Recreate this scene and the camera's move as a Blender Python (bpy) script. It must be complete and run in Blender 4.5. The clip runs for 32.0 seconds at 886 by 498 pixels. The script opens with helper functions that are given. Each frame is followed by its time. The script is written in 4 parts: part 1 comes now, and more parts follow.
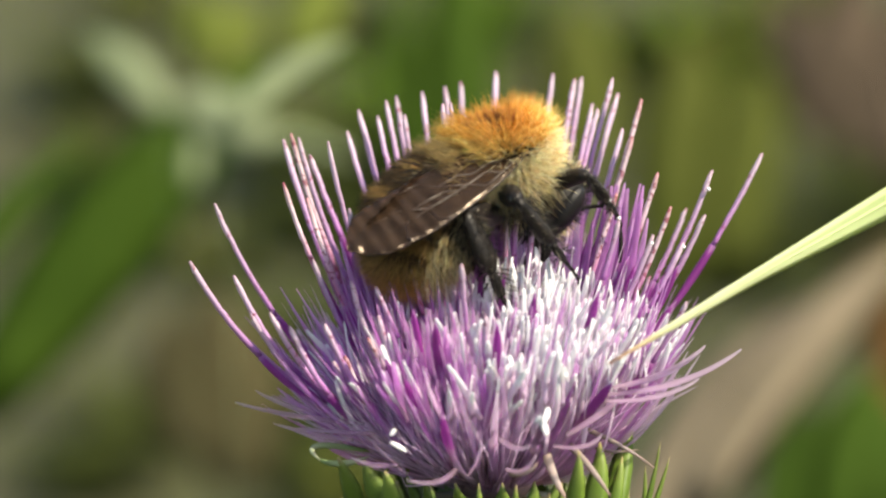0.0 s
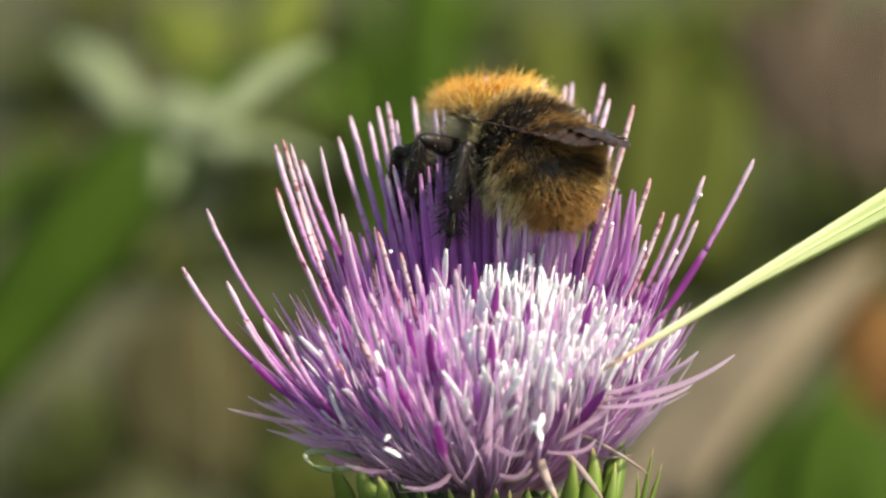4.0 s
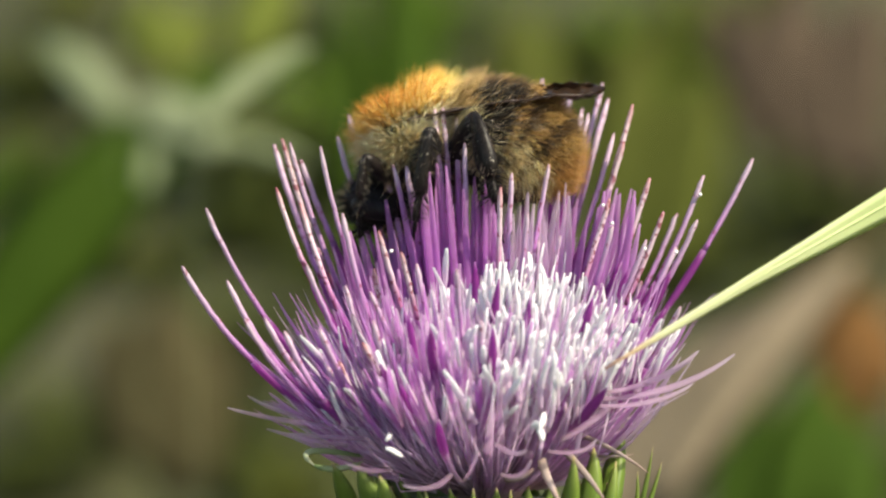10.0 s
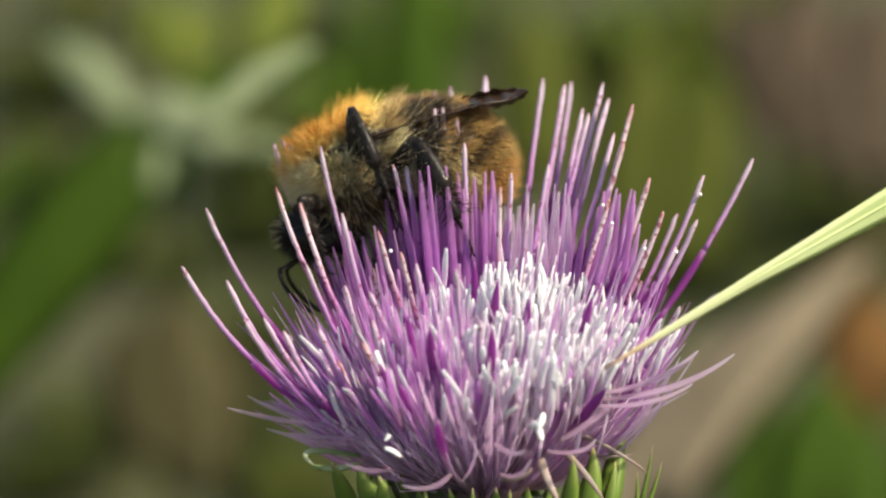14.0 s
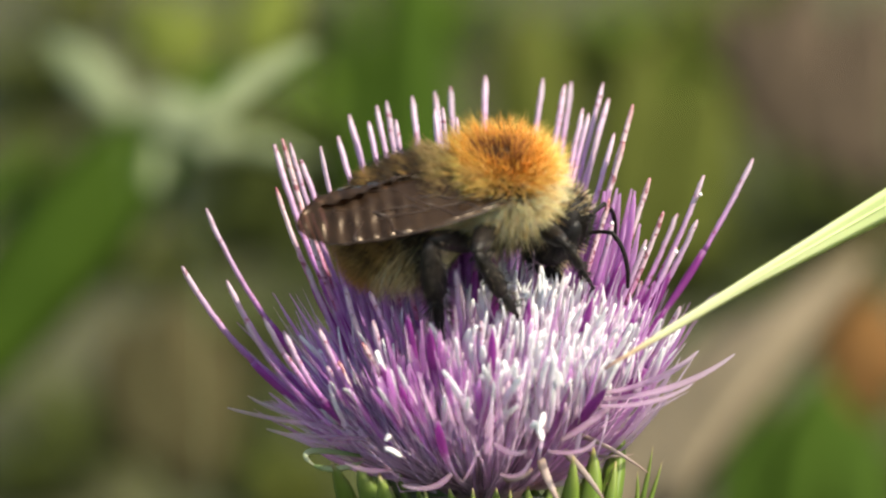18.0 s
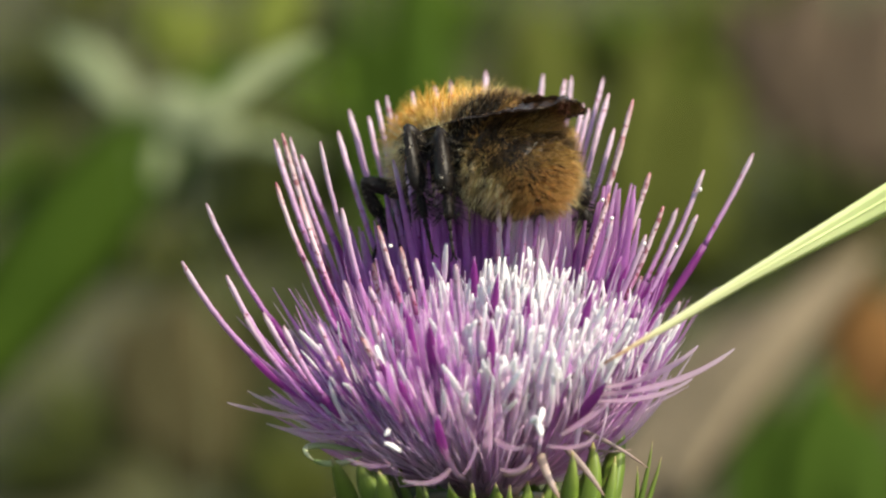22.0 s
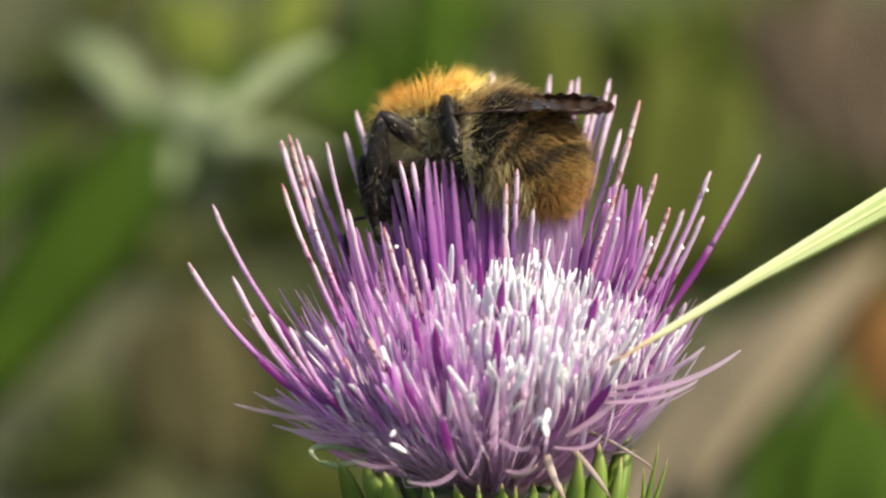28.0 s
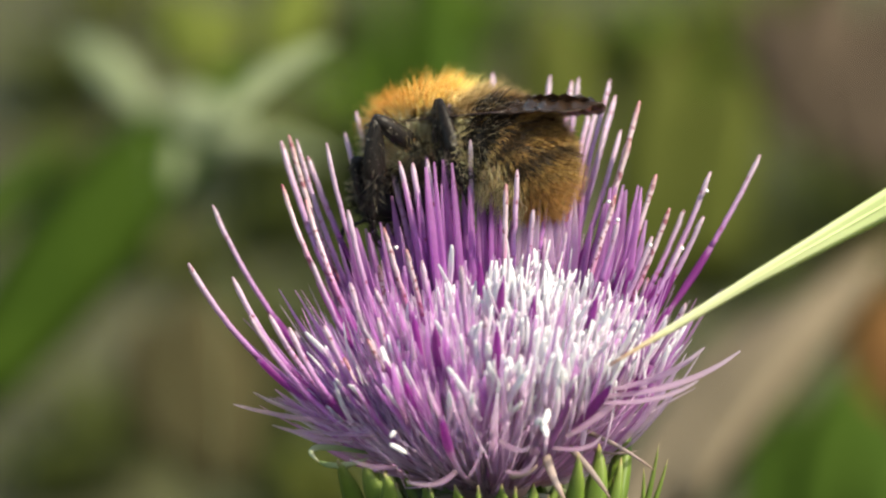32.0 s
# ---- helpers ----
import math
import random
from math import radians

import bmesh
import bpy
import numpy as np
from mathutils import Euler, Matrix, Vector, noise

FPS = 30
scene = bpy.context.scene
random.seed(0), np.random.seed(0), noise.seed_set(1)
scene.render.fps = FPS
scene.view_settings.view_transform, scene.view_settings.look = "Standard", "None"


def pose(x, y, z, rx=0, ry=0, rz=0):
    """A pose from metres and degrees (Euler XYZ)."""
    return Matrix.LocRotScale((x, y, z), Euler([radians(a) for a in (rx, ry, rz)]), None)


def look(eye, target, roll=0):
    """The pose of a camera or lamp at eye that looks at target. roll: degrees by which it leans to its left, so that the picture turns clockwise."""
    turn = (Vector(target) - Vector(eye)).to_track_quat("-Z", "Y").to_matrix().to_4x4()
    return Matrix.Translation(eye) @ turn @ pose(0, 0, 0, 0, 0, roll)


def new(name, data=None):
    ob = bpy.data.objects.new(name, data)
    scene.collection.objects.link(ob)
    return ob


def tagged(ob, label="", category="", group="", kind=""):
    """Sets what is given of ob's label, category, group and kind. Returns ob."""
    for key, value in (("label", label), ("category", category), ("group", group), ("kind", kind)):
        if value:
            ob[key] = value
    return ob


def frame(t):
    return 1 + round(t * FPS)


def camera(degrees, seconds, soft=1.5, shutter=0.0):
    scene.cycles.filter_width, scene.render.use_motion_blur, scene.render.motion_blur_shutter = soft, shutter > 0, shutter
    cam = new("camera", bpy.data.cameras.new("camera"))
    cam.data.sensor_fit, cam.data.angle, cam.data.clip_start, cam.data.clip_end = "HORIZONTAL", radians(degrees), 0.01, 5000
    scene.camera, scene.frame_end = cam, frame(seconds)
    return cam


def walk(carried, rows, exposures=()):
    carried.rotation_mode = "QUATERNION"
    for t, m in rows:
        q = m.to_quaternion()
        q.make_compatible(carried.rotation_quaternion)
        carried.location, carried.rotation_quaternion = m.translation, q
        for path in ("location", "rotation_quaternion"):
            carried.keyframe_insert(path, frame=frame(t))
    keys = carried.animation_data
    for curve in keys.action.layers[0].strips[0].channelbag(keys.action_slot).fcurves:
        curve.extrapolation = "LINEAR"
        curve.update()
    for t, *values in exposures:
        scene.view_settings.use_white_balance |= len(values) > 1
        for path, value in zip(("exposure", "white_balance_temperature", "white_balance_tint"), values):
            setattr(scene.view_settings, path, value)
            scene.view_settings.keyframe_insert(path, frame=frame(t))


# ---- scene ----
MM = 0.001
TILT = 14.0                                   # the camera looks down by this much
HEAD = pose(0, 0, 0.40, -TILT)                # frame of the flower head: x right, y away, z up its axis
STAND = (-2.9, -193.5, 12.4)                  # where the camera stands in that frame, in mm
LENS = 14.0

# seconds, sideways drift in mm, turn to the left, tilt up in degrees
CAMERA_PATH = [
    (0, 3.83, 1.232, -0.081), (0.5, 3.80, 1.197, -0.054), (1, 3.77, 1.216, -0.054), (1.5, 3.48, 1.103, -0.054), (2, 3.19, 1.043, -0.054),
    (2.5, 2.82, 0.915, -0.036), (3, 2.45, 0.733, -0.027), (3.5, 2.23, 0.616, -0.009), (5.5, 1.91, 0.576, 0.045), (6, 1.88, 0.529, 0.045),
    (6.5, 1.84, 0.573, 0.072), (7, 1.81, 0.508, 0.027), (7.5, 1.49, 0.414, 0.000), (8, 1.17, 0.301, 0.000), (8.5, 0.74, 0.193, 0.018),
    (9, 0.32, 0.094, 0.000), (9.5, 0.43, 0.108, 0.000), (10, 0.53, 0.131, 0.000), (10.5, 0.85, 0.207, 0.000), (11, 1.17, 0.301, 0.000),
    (11.5, 1.22, 0.281, 0.018), (12, 1.28, 0.252, -0.036), (12.5, 1.17, 0.239, -0.027), (13, 1.06, 0.243, 0.000), (13.5, 1.17, 0.292, 0.018),
    (14, 1.28, 0.351, 0.000), (14.5, 1.38, 0.382, -0.027), (16.5, 1.21, 0.278, -0.027), (17, 1.17, 0.275, -0.009), (17.5, 1.12, 0.304, -0.009),
    (18, 1.06, 0.288, 0.000), (18.5, 1.01, 0.281, 0.000), (19, 0.96, 0.230, 0.018), (19.5, 1.06, 0.216, -0.009), (20, 1.17, 0.301, -0.027),
    (20.5, 1.28, 0.360, -0.027), (21, 1.38, 0.382, -0.009), (21.5, 1.48, 0.392, -0.027), (22, 1.57, 0.437, -0.081), (22.5, 1.66, 0.474, -0.081),
    (23, 1.75, 0.502, -0.054), (23.5, 1.74, 0.516, -0.063), (24, 1.73, 0.539, -0.036), (24.5, 1.71, 0.562, -0.036), (25, 1.70, 0.576, -0.027),
    (25.5, 1.79, 0.584, -0.054), (27.5, 2.14, 0.689, -0.063), (28, 2.23, 0.733, -0.063), (28.5, 2.23, 0.715, -0.063), (29, 2.23, 0.697, -0.081),
    (29.5, 2.23, 0.697, -0.090), (30, 2.23, 0.697, -0.081), (30.5, 2.23, 0.697, -0.063), (31, 2.23, 0.697, -0.063), (31.5, 2.31, 0.739, -0.063),
    (32, 2.39, 0.780, -0.054),
]
cam = camera(LENS, 32.0, soft=2.3)
cam.data.dof.use_dof = True
cam.data.dof.focus_distance = 0.1905
cam.data.dof.aperture_fstop = 36.0
walk(cam, [(t, HEAD @ pose((STAND[0] + x) * MM, STAND[1] * MM, STAND[2] * MM, 90 + tilt, 0, turn))
           for t, x, turn, tilt in CAMERA_PATH],
     exposures=[(t, 0.86 + e, 7600, 6) for t, e in (
         (0, 0.10), (1, 0.0), (2, 0.22), (3, 0.14), (6, 0.0), (9, -0.04), (12, -0.12), (14.3, -0.18), (17, -0.08), (18, 0.12), (19, -0.08),
         (20, 0.08), (21, 0.05), (22, -0.12), (24, -0.04), (28, 0.0), (32, 0.0))])

# ---- light: late-morning sun from the upper right, behind the flower ----
SUN_WAY = Vector((0.58, -0.27, 0.77)).normalized()
world = bpy.data.worlds.new("sky")
scene.world = world
world.use_nodes = True
sky = world.node_tree.nodes.new("ShaderNodeTexSky")
sky.sky_type = "NISHITA"
sky.sun_disc = False
sky.sun_elevation = math.asin(SUN_WAY.z)
sky.sun_rotation = math.atan2(SUN_WAY.x, SUN_WAY.y)
background = world.node_tree.nodes["Background"]
background.inputs["Strength"].default_value = 0.13
world.node_tree.links.new(sky.outputs[0], background.inputs[0])
sun_data = bpy.data.lights.new("sun", "SUN")
sun_data.energy = 4.5
sun_data.angle = radians(0.53)
sun_data.color = (1.0, 0.95, 0.86)
sun = new("sun", sun_data)
sun.matrix_world = look(SUN_WAY * 5, (0, 0, 0))


# ---- materials ----
def material(name, roughness=0.6, metallic=0.0):
    m = bpy.data.materials.new(name)
    m.use_nodes = True
    b = m.node_tree.nodes["Principled BSDF"]
    b.inputs["Roughness"].default_value = roughness
    b.inputs["Metallic"].default_value = metallic
    return m, m.node_tree.nodes, m.node_tree.links, b


def ramp(nodes, stops):
    r = nodes.new("ShaderNodeValToRGB")
    while len(r.color_ramp.elements) < len(stops):
        r.color_ramp.elements.new(0.5)
    for e, (p, c) in zip(r.color_ramp.elements, stops):
        e.position, e.color = p, (*c, 1)
    return r


def add_translucency(m, colour_socket, share):
    """Mixes in light that passes through a thin petal, leaf or wing."""
    nodes, links = m.node_tree.nodes, m.node_tree.links
    t = nodes.new("ShaderNodeBsdfTranslucent")
    mix = nodes.new("ShaderNodeMixShader")
    mix.inputs[0].default_value = share
    links.new(colour_socket, t.inputs["Color"])
    links.new(nodes["Principled BSDF"].outputs[0], mix.inputs[1])
    links.new(t.outputs[0], mix.inputs[2])
    links.new(mix.outputs[0], nodes["Material Output"].inputs["Surface"])


def noise_node(nodes, scale, detail=3.0):
    c = nodes.new("ShaderNodeTexCoord")
    n = nodes.new("ShaderNodeTexNoise")
    n.inputs["Scale"].default_value = scale
    n.inputs["Detail"].default_value = detail
    return c, n


def speckled(name, stops, scale, roughness=0.6, bump=0.0, fine=None, through_share=0.0, coords="Object"):
    """A surface whose colour wanders at two scales, with fine relief."""
    m, nodes, links, b = material(name, roughness)
    c, n = noise_node(nodes, scale)
    links.new(c.outputs[coords], n.inputs["Vector"])
    n2 = nodes.new("ShaderNodeTexNoise")
    n2.inputs["Scale"].default_value = fine or scale * 7
    links.new(c.outputs[coords], n2.inputs["Vector"])
    mix = nodes.new("ShaderNodeMix")
    mix.inputs[0].default_value = 0.35
    links.new(n.outputs["Fac"], mix.inputs[2])
    links.new(n2.outputs["Fac"], mix.inputs[3])
    r = ramp(nodes, stops)
    links.new(mix.outputs[0], r.inputs[0])
    links.new(r.outputs[0], b.inputs["Base Color"])
    if bump:
        k = nodes.new("ShaderNodeBump")
        k.inputs["Strength"].default_value = bump
        k.inputs["Distance"].default_value = 0.3 / scale
        links.new(n2.outputs["Fac"], k.inputs["Height"])
        links.new(k.outputs[0], b.inputs["Normal"])
    if through_share:
        add_translucency(m, r.outputs[0], through_share)
    return m


def along(name, stops, roughness=0.45, share=0.35, grain=2500.0, spread=0.25, clear=0.0, flecks=None, much=0.62):
    """Pigment that changes along a floret or blade (v of its UV map), a little different on each piece."""
    m, nodes, links, b = material(name, roughness)
    uv = nodes.new("ShaderNodeUVMap")
    sep = nodes.new("ShaderNodeSeparateXYZ")
    links.new(uv.outputs[0], sep.inputs[0])
    r = ramp(nodes, stops)
    links.new(sep.outputs[1], r.inputs[0])
    info = nodes.new("ShaderNodeObjectInfo")
    c, n = noise_node(nodes, grain)
    links.new(c.outputs["Object"], n.inputs["Vector"])
    add = nodes.new("ShaderNodeMath")
    links.new(info.outputs["Random"], add.inputs[0])
    links.new(n.outputs["Fac"], add.inputs[1])
    span = nodes.new("ShaderNodeMapRange")
    span.inputs["From Min"].default_value, span.inputs["From Max"].default_value = 0.2, 1.8
    span.inputs["To Min"].default_value, span.inputs["To Max"].default_value = 1 - spread, 1 + spread
    links.new(add.outputs[0], span.inputs[0])
    hsv = nodes.new("ShaderNodeHueSaturation")
    links.new(span.outputs[0], hsv.inputs["Value"])
    links.new(r.outputs[0], hsv.inputs["Color"])
    colour = hsv.outputs[0]
    if flecks:
        f = nodes.new("ShaderNodeTexNoise")
        f.inputs["Scale"].default_value = 3200
        links.new(c.outputs["Object"], f.inputs["Vector"])
        spot = ramp(nodes, [(much, (0, 0, 0)), (much + 0.06, (0.8, 0.8, 0.8))])
        links.new(f.outputs["Fac"], spot.inputs[0])
        tint = nodes.new("ShaderNodeMix")
        tint.data_type = "RGBA"
        links.new(spot.outputs[0], tint.inputs["Factor"])
        links.new(colour, tint.inputs["A"])
        tint.inputs["B"].default_value = (*flecks, 1)
        colour = tint.outputs["Result"]
    links.new(colour, b.inputs["Base Color"])
    add_translucency(m, colour, share)
    if clear:
        lets = nodes.new("ShaderNodeBsdfTransparent")
        mix = nodes.new("ShaderNodeMixShader")
        mix.inputs[0].default_value = clear
        out = nodes["Material Output"].inputs["Surface"]
        links.new(out.links[0].from_socket, mix.inputs[1])
        links.new(lets.outputs[0], mix.inputs[2])
        links.new(mix.outputs[0], out)
    return m


COROLLA = along("mauve_corolla", [(0.0, (0.80, 0.62, 0.78)), (0.5, (0.74, 0.52, 0.74)), (0.62, (0.66, 0.36, 0.62)), (0.74, (0.42, 0.09, 0.42)),
                                  (0.97, (0.36, 0.06, 0.36)), (1.0, (0.46, 0.2, 0.48))], 0.45, 0.62, clear=0.1)
PALE = along("pale_corolla", [(0.0, (0.82, 0.62, 0.76)), (0.2, (0.84, 0.60, 0.84)), (0.7, (0.86, 0.66, 0.87)),
                              (1.0, (0.87, 0.74, 0.89))], 0.5, 0.78, clear=0.54, spread=0.15)
MAUVE = along("mauve_lobe", [(0.0, (0.82, 0.60, 0.76)), (0.3, (0.80, 0.49, 0.80)), (0.75, (0.66, 0.29, 0.70)), (1.0, (0.74, 0.46, 0.76))], 0.5, 0.75, clear=0.4)
PURPLE = along("purple_lobe", [(0.0, (0.78, 0.54, 0.74)), (0.3, (0.70, 0.40, 0.72)), (0.7, (0.52, 0.20, 0.56)), (1.0, (0.60, 0.32, 0.62))], 0.5, 0.7, clear=0.2)
LILAC = along("lilac_corolla", [(0.0, (0.84, 0.62, 0.76)), (0.2, (0.83, 0.54, 0.82)), (0.7, (0.86, 0.64, 0.87)), (1.0, (0.88, 0.73, 0.89))], 0.5, 0.8, clear=0.58, spread=0.1)
GAP_FILL = along("lilac_gap_fill", [(0.0, (0.45, 0.32, 0.26)), (0.10, (0.70, 0.50, 0.56)), (0.25, (0.84, 0.64, 0.82)), (1.0, (0.86, 0.70, 0.87))], 0.8, 0.5)
STYLE = along("pinkish_style", [(0.0, (0.44, 0.15, 0.48)), (0.25, (0.50, 0.24, 0.53)), (0.6, (0.56, 0.36, 0.57)),
                                (0.93, (0.64, 0.50, 0.61)), (1.0, (0.45, 0.28, 0.36))], 0.55, 0.25, flecks=(0.26, 0.03, 0.08))
RUSTY = along("rusty_style", [(0.0, (0.44, 0.12, 0.32)), (0.2, (0.53, 0.22, 0.40)), (0.5, (0.68, 0.50, 0.60)),
                              (0.8, (0.70, 0.54, 0.60)), (1.0, (0.46, 0.20, 0.22))], 0.6, 0.2, flecks=(0.22, 0.02, 0.05), much=0.55)
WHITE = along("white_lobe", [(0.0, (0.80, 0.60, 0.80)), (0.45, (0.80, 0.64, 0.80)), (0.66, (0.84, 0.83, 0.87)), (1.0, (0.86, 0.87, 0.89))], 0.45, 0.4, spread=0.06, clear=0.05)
POLLEN = speckled("white_pollen", [(0.3, (0.7, 0.66, 0.68)), (0.7, (0.85, 0.83, 0.84))], 3000, 0.8)
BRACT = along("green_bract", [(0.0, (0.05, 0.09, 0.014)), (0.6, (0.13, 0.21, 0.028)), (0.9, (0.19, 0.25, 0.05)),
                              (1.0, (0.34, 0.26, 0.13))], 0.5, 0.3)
DRY = along("dry_bract", [(0.0, (0.34, 0.26, 0.22)), (0.6, (0.52, 0.42, 0.40)), (1.0, (0.40, 0.27, 0.22))], 0.7, 0.4)
CURL = along("pale_green_bract", [(0.0, (0.16, 0.24, 0.08)), (0.5, (0.34, 0.40, 0.22)), (1.0, (0.45, 0.46, 0.30))], 0.6, 0.3)
BLADE = along("pale_green_blade", [(0.0, (0.55, 0.30, 0.22)), (0.06, (0.62, 0.48, 0.30)), (0.13, (0.76, 0.78, 0.50)),
                                   (0.45, (0.70, 0.78, 0.42)), (0.65, (0.56, 0.68, 0.30)), (1.0, (0.22, 0.36, 0.08))], 0.5, 0.35, 300, 0.12)
STEM = speckled("green_stem", [(0.3, (0.10, 0.17, 0.05)), (0.7, (0.20, 0.26, 0.10))], 900, 0.6, 0.2)
CHITIN = speckled("black_chitin", [(0.3, (0.006, 0.005, 0.005)), (0.8, (0.018, 0.014, 0.012))], 2500, 0.38, 0.3)
CHITIN.node_tree.nodes["Principled BSDF"].inputs["Specular IOR Level"].default_value = 0.14
LEG = speckled("dusted_black_chitin", [(0.3, (0.006, 0.005, 0.005)), (0.60, (0.018, 0.014, 0.012)), (0.64, (0.018, 0.014, 0.012)), (0.68, (0.60, 0.55, 0.46))], 4200, 0.42, 0.3, 9000)
LEG.node_tree.nodes["Principled BSDF"].inputs["Specular IOR Level"].default_value = 0.2
CUTICLE = speckled("dark_brown_cuticle", [(0.3, (0.016, 0.012, 0.009)), (0.8, (0.04, 0.028, 0.018))], 1800, 0.35, 0.2)
EYE = speckled("black_eye", [(0.3, (0.006, 0.006, 0.007)), (0.8, (0.014, 0.012, 0.012))], 9000, 0.32, 0.3)
EYE.node_tree.nodes["Principled BSDF"].inputs["Specular IOR Level"].default_value = 0.18


def fur_material():
    m, nodes, links, b = material("fur", 0.5)
    a = nodes.new("ShaderNodeAttribute")
    a.attribute_name = "pigment"
    links.new(a.outputs["Color"], b.inputs["Base Color"])
    add_translucency(m, a.outputs["Color"], 0.42)
    return m


FUR = fur_material()


def wing_material():
    """Smoky clear membrane, glossy and slightly wrinkled."""
    m, nodes, links, b = material("wing_membrane", 0.22)
    c, n = noise_node(nodes, 900)
    links.new(c.outputs["Object"], n.inputs["Vector"])
    r = ramp(nodes, [(0.3, (0.022, 0.013, 0.009)), (0.7, (0.050, 0.031, 0.020))])
    b.inputs["Specular IOR Level"].default_value = 0.4
    b.inputs["Specular Tint"].default_value = (1.0, 0.82, 0.68, 1)
    links.new(n.outputs["Fac"], r.inputs[0])
    links.new(r.outputs[0], b.inputs["Base Color"])
    k = nodes.new("ShaderNodeBump")
    k.inputs["Strength"].default_value, k.inputs["Distance"].default_value = 0.5, 0.0004
    w = nodes.new("ShaderNodeTexNoise")
    w.inputs["Scale"].default_value, w.inputs["Detail"].default_value = 520, 2.0
    links.new(c.outputs["Object"], w.inputs["Vector"])
    links.new(w.outputs["Fac"], k.inputs["Height"])
    links.new(k.outputs[0], b.inputs["Normal"])
    clear = nodes.new("ShaderNodeBsdfTransparent")
    clear.inputs["Color"].default_value = (0.62, 0.46, 0.35, 1)
    mix = nodes.new("ShaderNodeMixShader")
    mix.inputs[0].default_value = 0.62
    links.new(clear.outputs[0], mix.inputs[1])
    links.new(b.outputs[0], mix.inputs[2])
    links.new(mix.outputs[0], nodes["Material Output"].inputs["Surface"])
    return m


WING = wing_material()
VEIN = speckled("wing_vein", [(0.3, (0.025, 0.014, 0.010)), (0.8, (0.06, 0.035, 0.024))], 1500, 0.35)


def leaf_material(name, dark, light, rough=0.75, share=0.45):
    m = speckled(name, [(0.3, dark), (0.7, light)], 60, rough, 0.2, 420, share)
    m.node_tree.nodes["Principled BSDF"].inputs["Specular IOR Level"].default_value = 0.15
    return m


# ---- mesh helpers (built in mm, stored in metres) ----
def mesh_part(name, verts, faces, mat, parent=None, label="", vs=None, smooth=True):
    me = bpy.data.meshes.new(name)
    me.from_pydata([tuple(v) for v in np.asarray(verts, float) * MM], [], faces)
    me.materials.append(mat)
    if vs is not None:
        index = np.zeros(len(me.loops), np.int32)
        me.loops.foreach_get("vertex_index", index)
        uv = np.zeros((len(index), 2), np.float32)
        uv[:, 1] = np.asarray(vs, np.float32)[index]
        me.uv_layers.new(name="UVMap").data.foreach_set("uv", uv.ravel())
    if smooth:
        me.polygons.foreach_set("use_smooth", [True] * len(me.polygons))
    ob = new(name, me)
    if parent is not None:
        ob.parent = parent
    return tagged(ob, label)


def bezier(a, b, c, n):
    s = np.linspace(0, 1, n)[:, None]
    return (1 - s) ** 2 * np.asarray(a, float) + 2 * s * (1 - s) * np.asarray(b, float) + s * s * np.asarray(c, float)


def tube(path, radii, sides=6, flat=1.0, close=True, facing=None):
    """Verts, faces and v along the length of a tube on a path; flat squeezes the axis that faces outwards."""
    path = np.asarray(path, float)
    n = len(path)
    tang = np.gradient(path, axis=0)
    tang /= np.linalg.norm(tang, axis=1)[:, None] + 1e-12
    ref = np.array((0.0, 1.0, 0.05)) if abs(tang[:, 1]).max() < 0.95 else np.array((1.0, 0.0, 0.1))
    if facing is not None:
        ref = np.asarray(facing, float)
    verts, vs = [], []
    for i in range(n):
        side = np.cross(tang[i], ref)
        side /= np.linalg.norm(side) + 1e-12
        up = np.cross(side, tang[i])
        for k in range(sides):
            a = 2 * math.pi * k / sides
            verts.append(path[i] + radii[i] * (math.cos(a) * side + flat * math.sin(a) * up))
            vs.append(i / (n - 1))
    faces = [(i * sides + k, i * sides + (k + 1) % sides, (i + 1) * sides + (k + 1) % sides, (i + 1) * sides + k)
             for i in range(n - 1) for k in range(sides)]
    if close:
        faces.append(tuple(range(sides))[::-1])
        faces.append(tuple((n - 1) * sides + k for k in range(sides)))
    return verts, faces, vs


def joined(pieces):
    verts, faces, vs = [], [], []
    for v, f, s in pieces:
        o = len(verts)
        verts.extend(v)
        faces.extend(tuple(i + o for i in q) for q in f)
        vs.extend(s)
    return verts, faces, vs


def strip(path, widths, side, thick=0.12, fold=0.2):
    """A leaf blade with a keel: a lens-shaped band along a path."""
    path, side = np.asarray(path, float), Vector(side).normalized()
    n = len(path)
    verts, vs = [], []
    for i in range(n):
        t = Vector(path[min(i + 1, n - 1)] - path[max(i - 1, 0)]).normalized()
        s = (side - t * side.dot(t)).normalized()
        u = t.cross(s)
        w = widths[i] / 2
        for a, b in ((-1, fold * w), (-0.5, fold * w * 0.35 + thick), (0, thick * 0.6), (0.5, fold * w * 0.35 + thick), (1, fold * w),
                     (0.5, fold * w * 0.35 - thick), (0, -thick), (-0.5, fold * w * 0.35 - thick)):
            verts.append(Vector(path[i]) + s * (a * w) + u * b)
            vs.append(i / (n - 1))
    faces = [(i * 8 + k, i * 8 + (k + 1) % 8, i * 8 + 8 + (k + 1) % 8, i * 8 + 8 + k) for i in range(n - 1) for k in range(8)]
    faces += [tuple(range(8))[::-1], tuple((n - 1) * 8 + k for k in range(8))]
    return verts, faces, vs


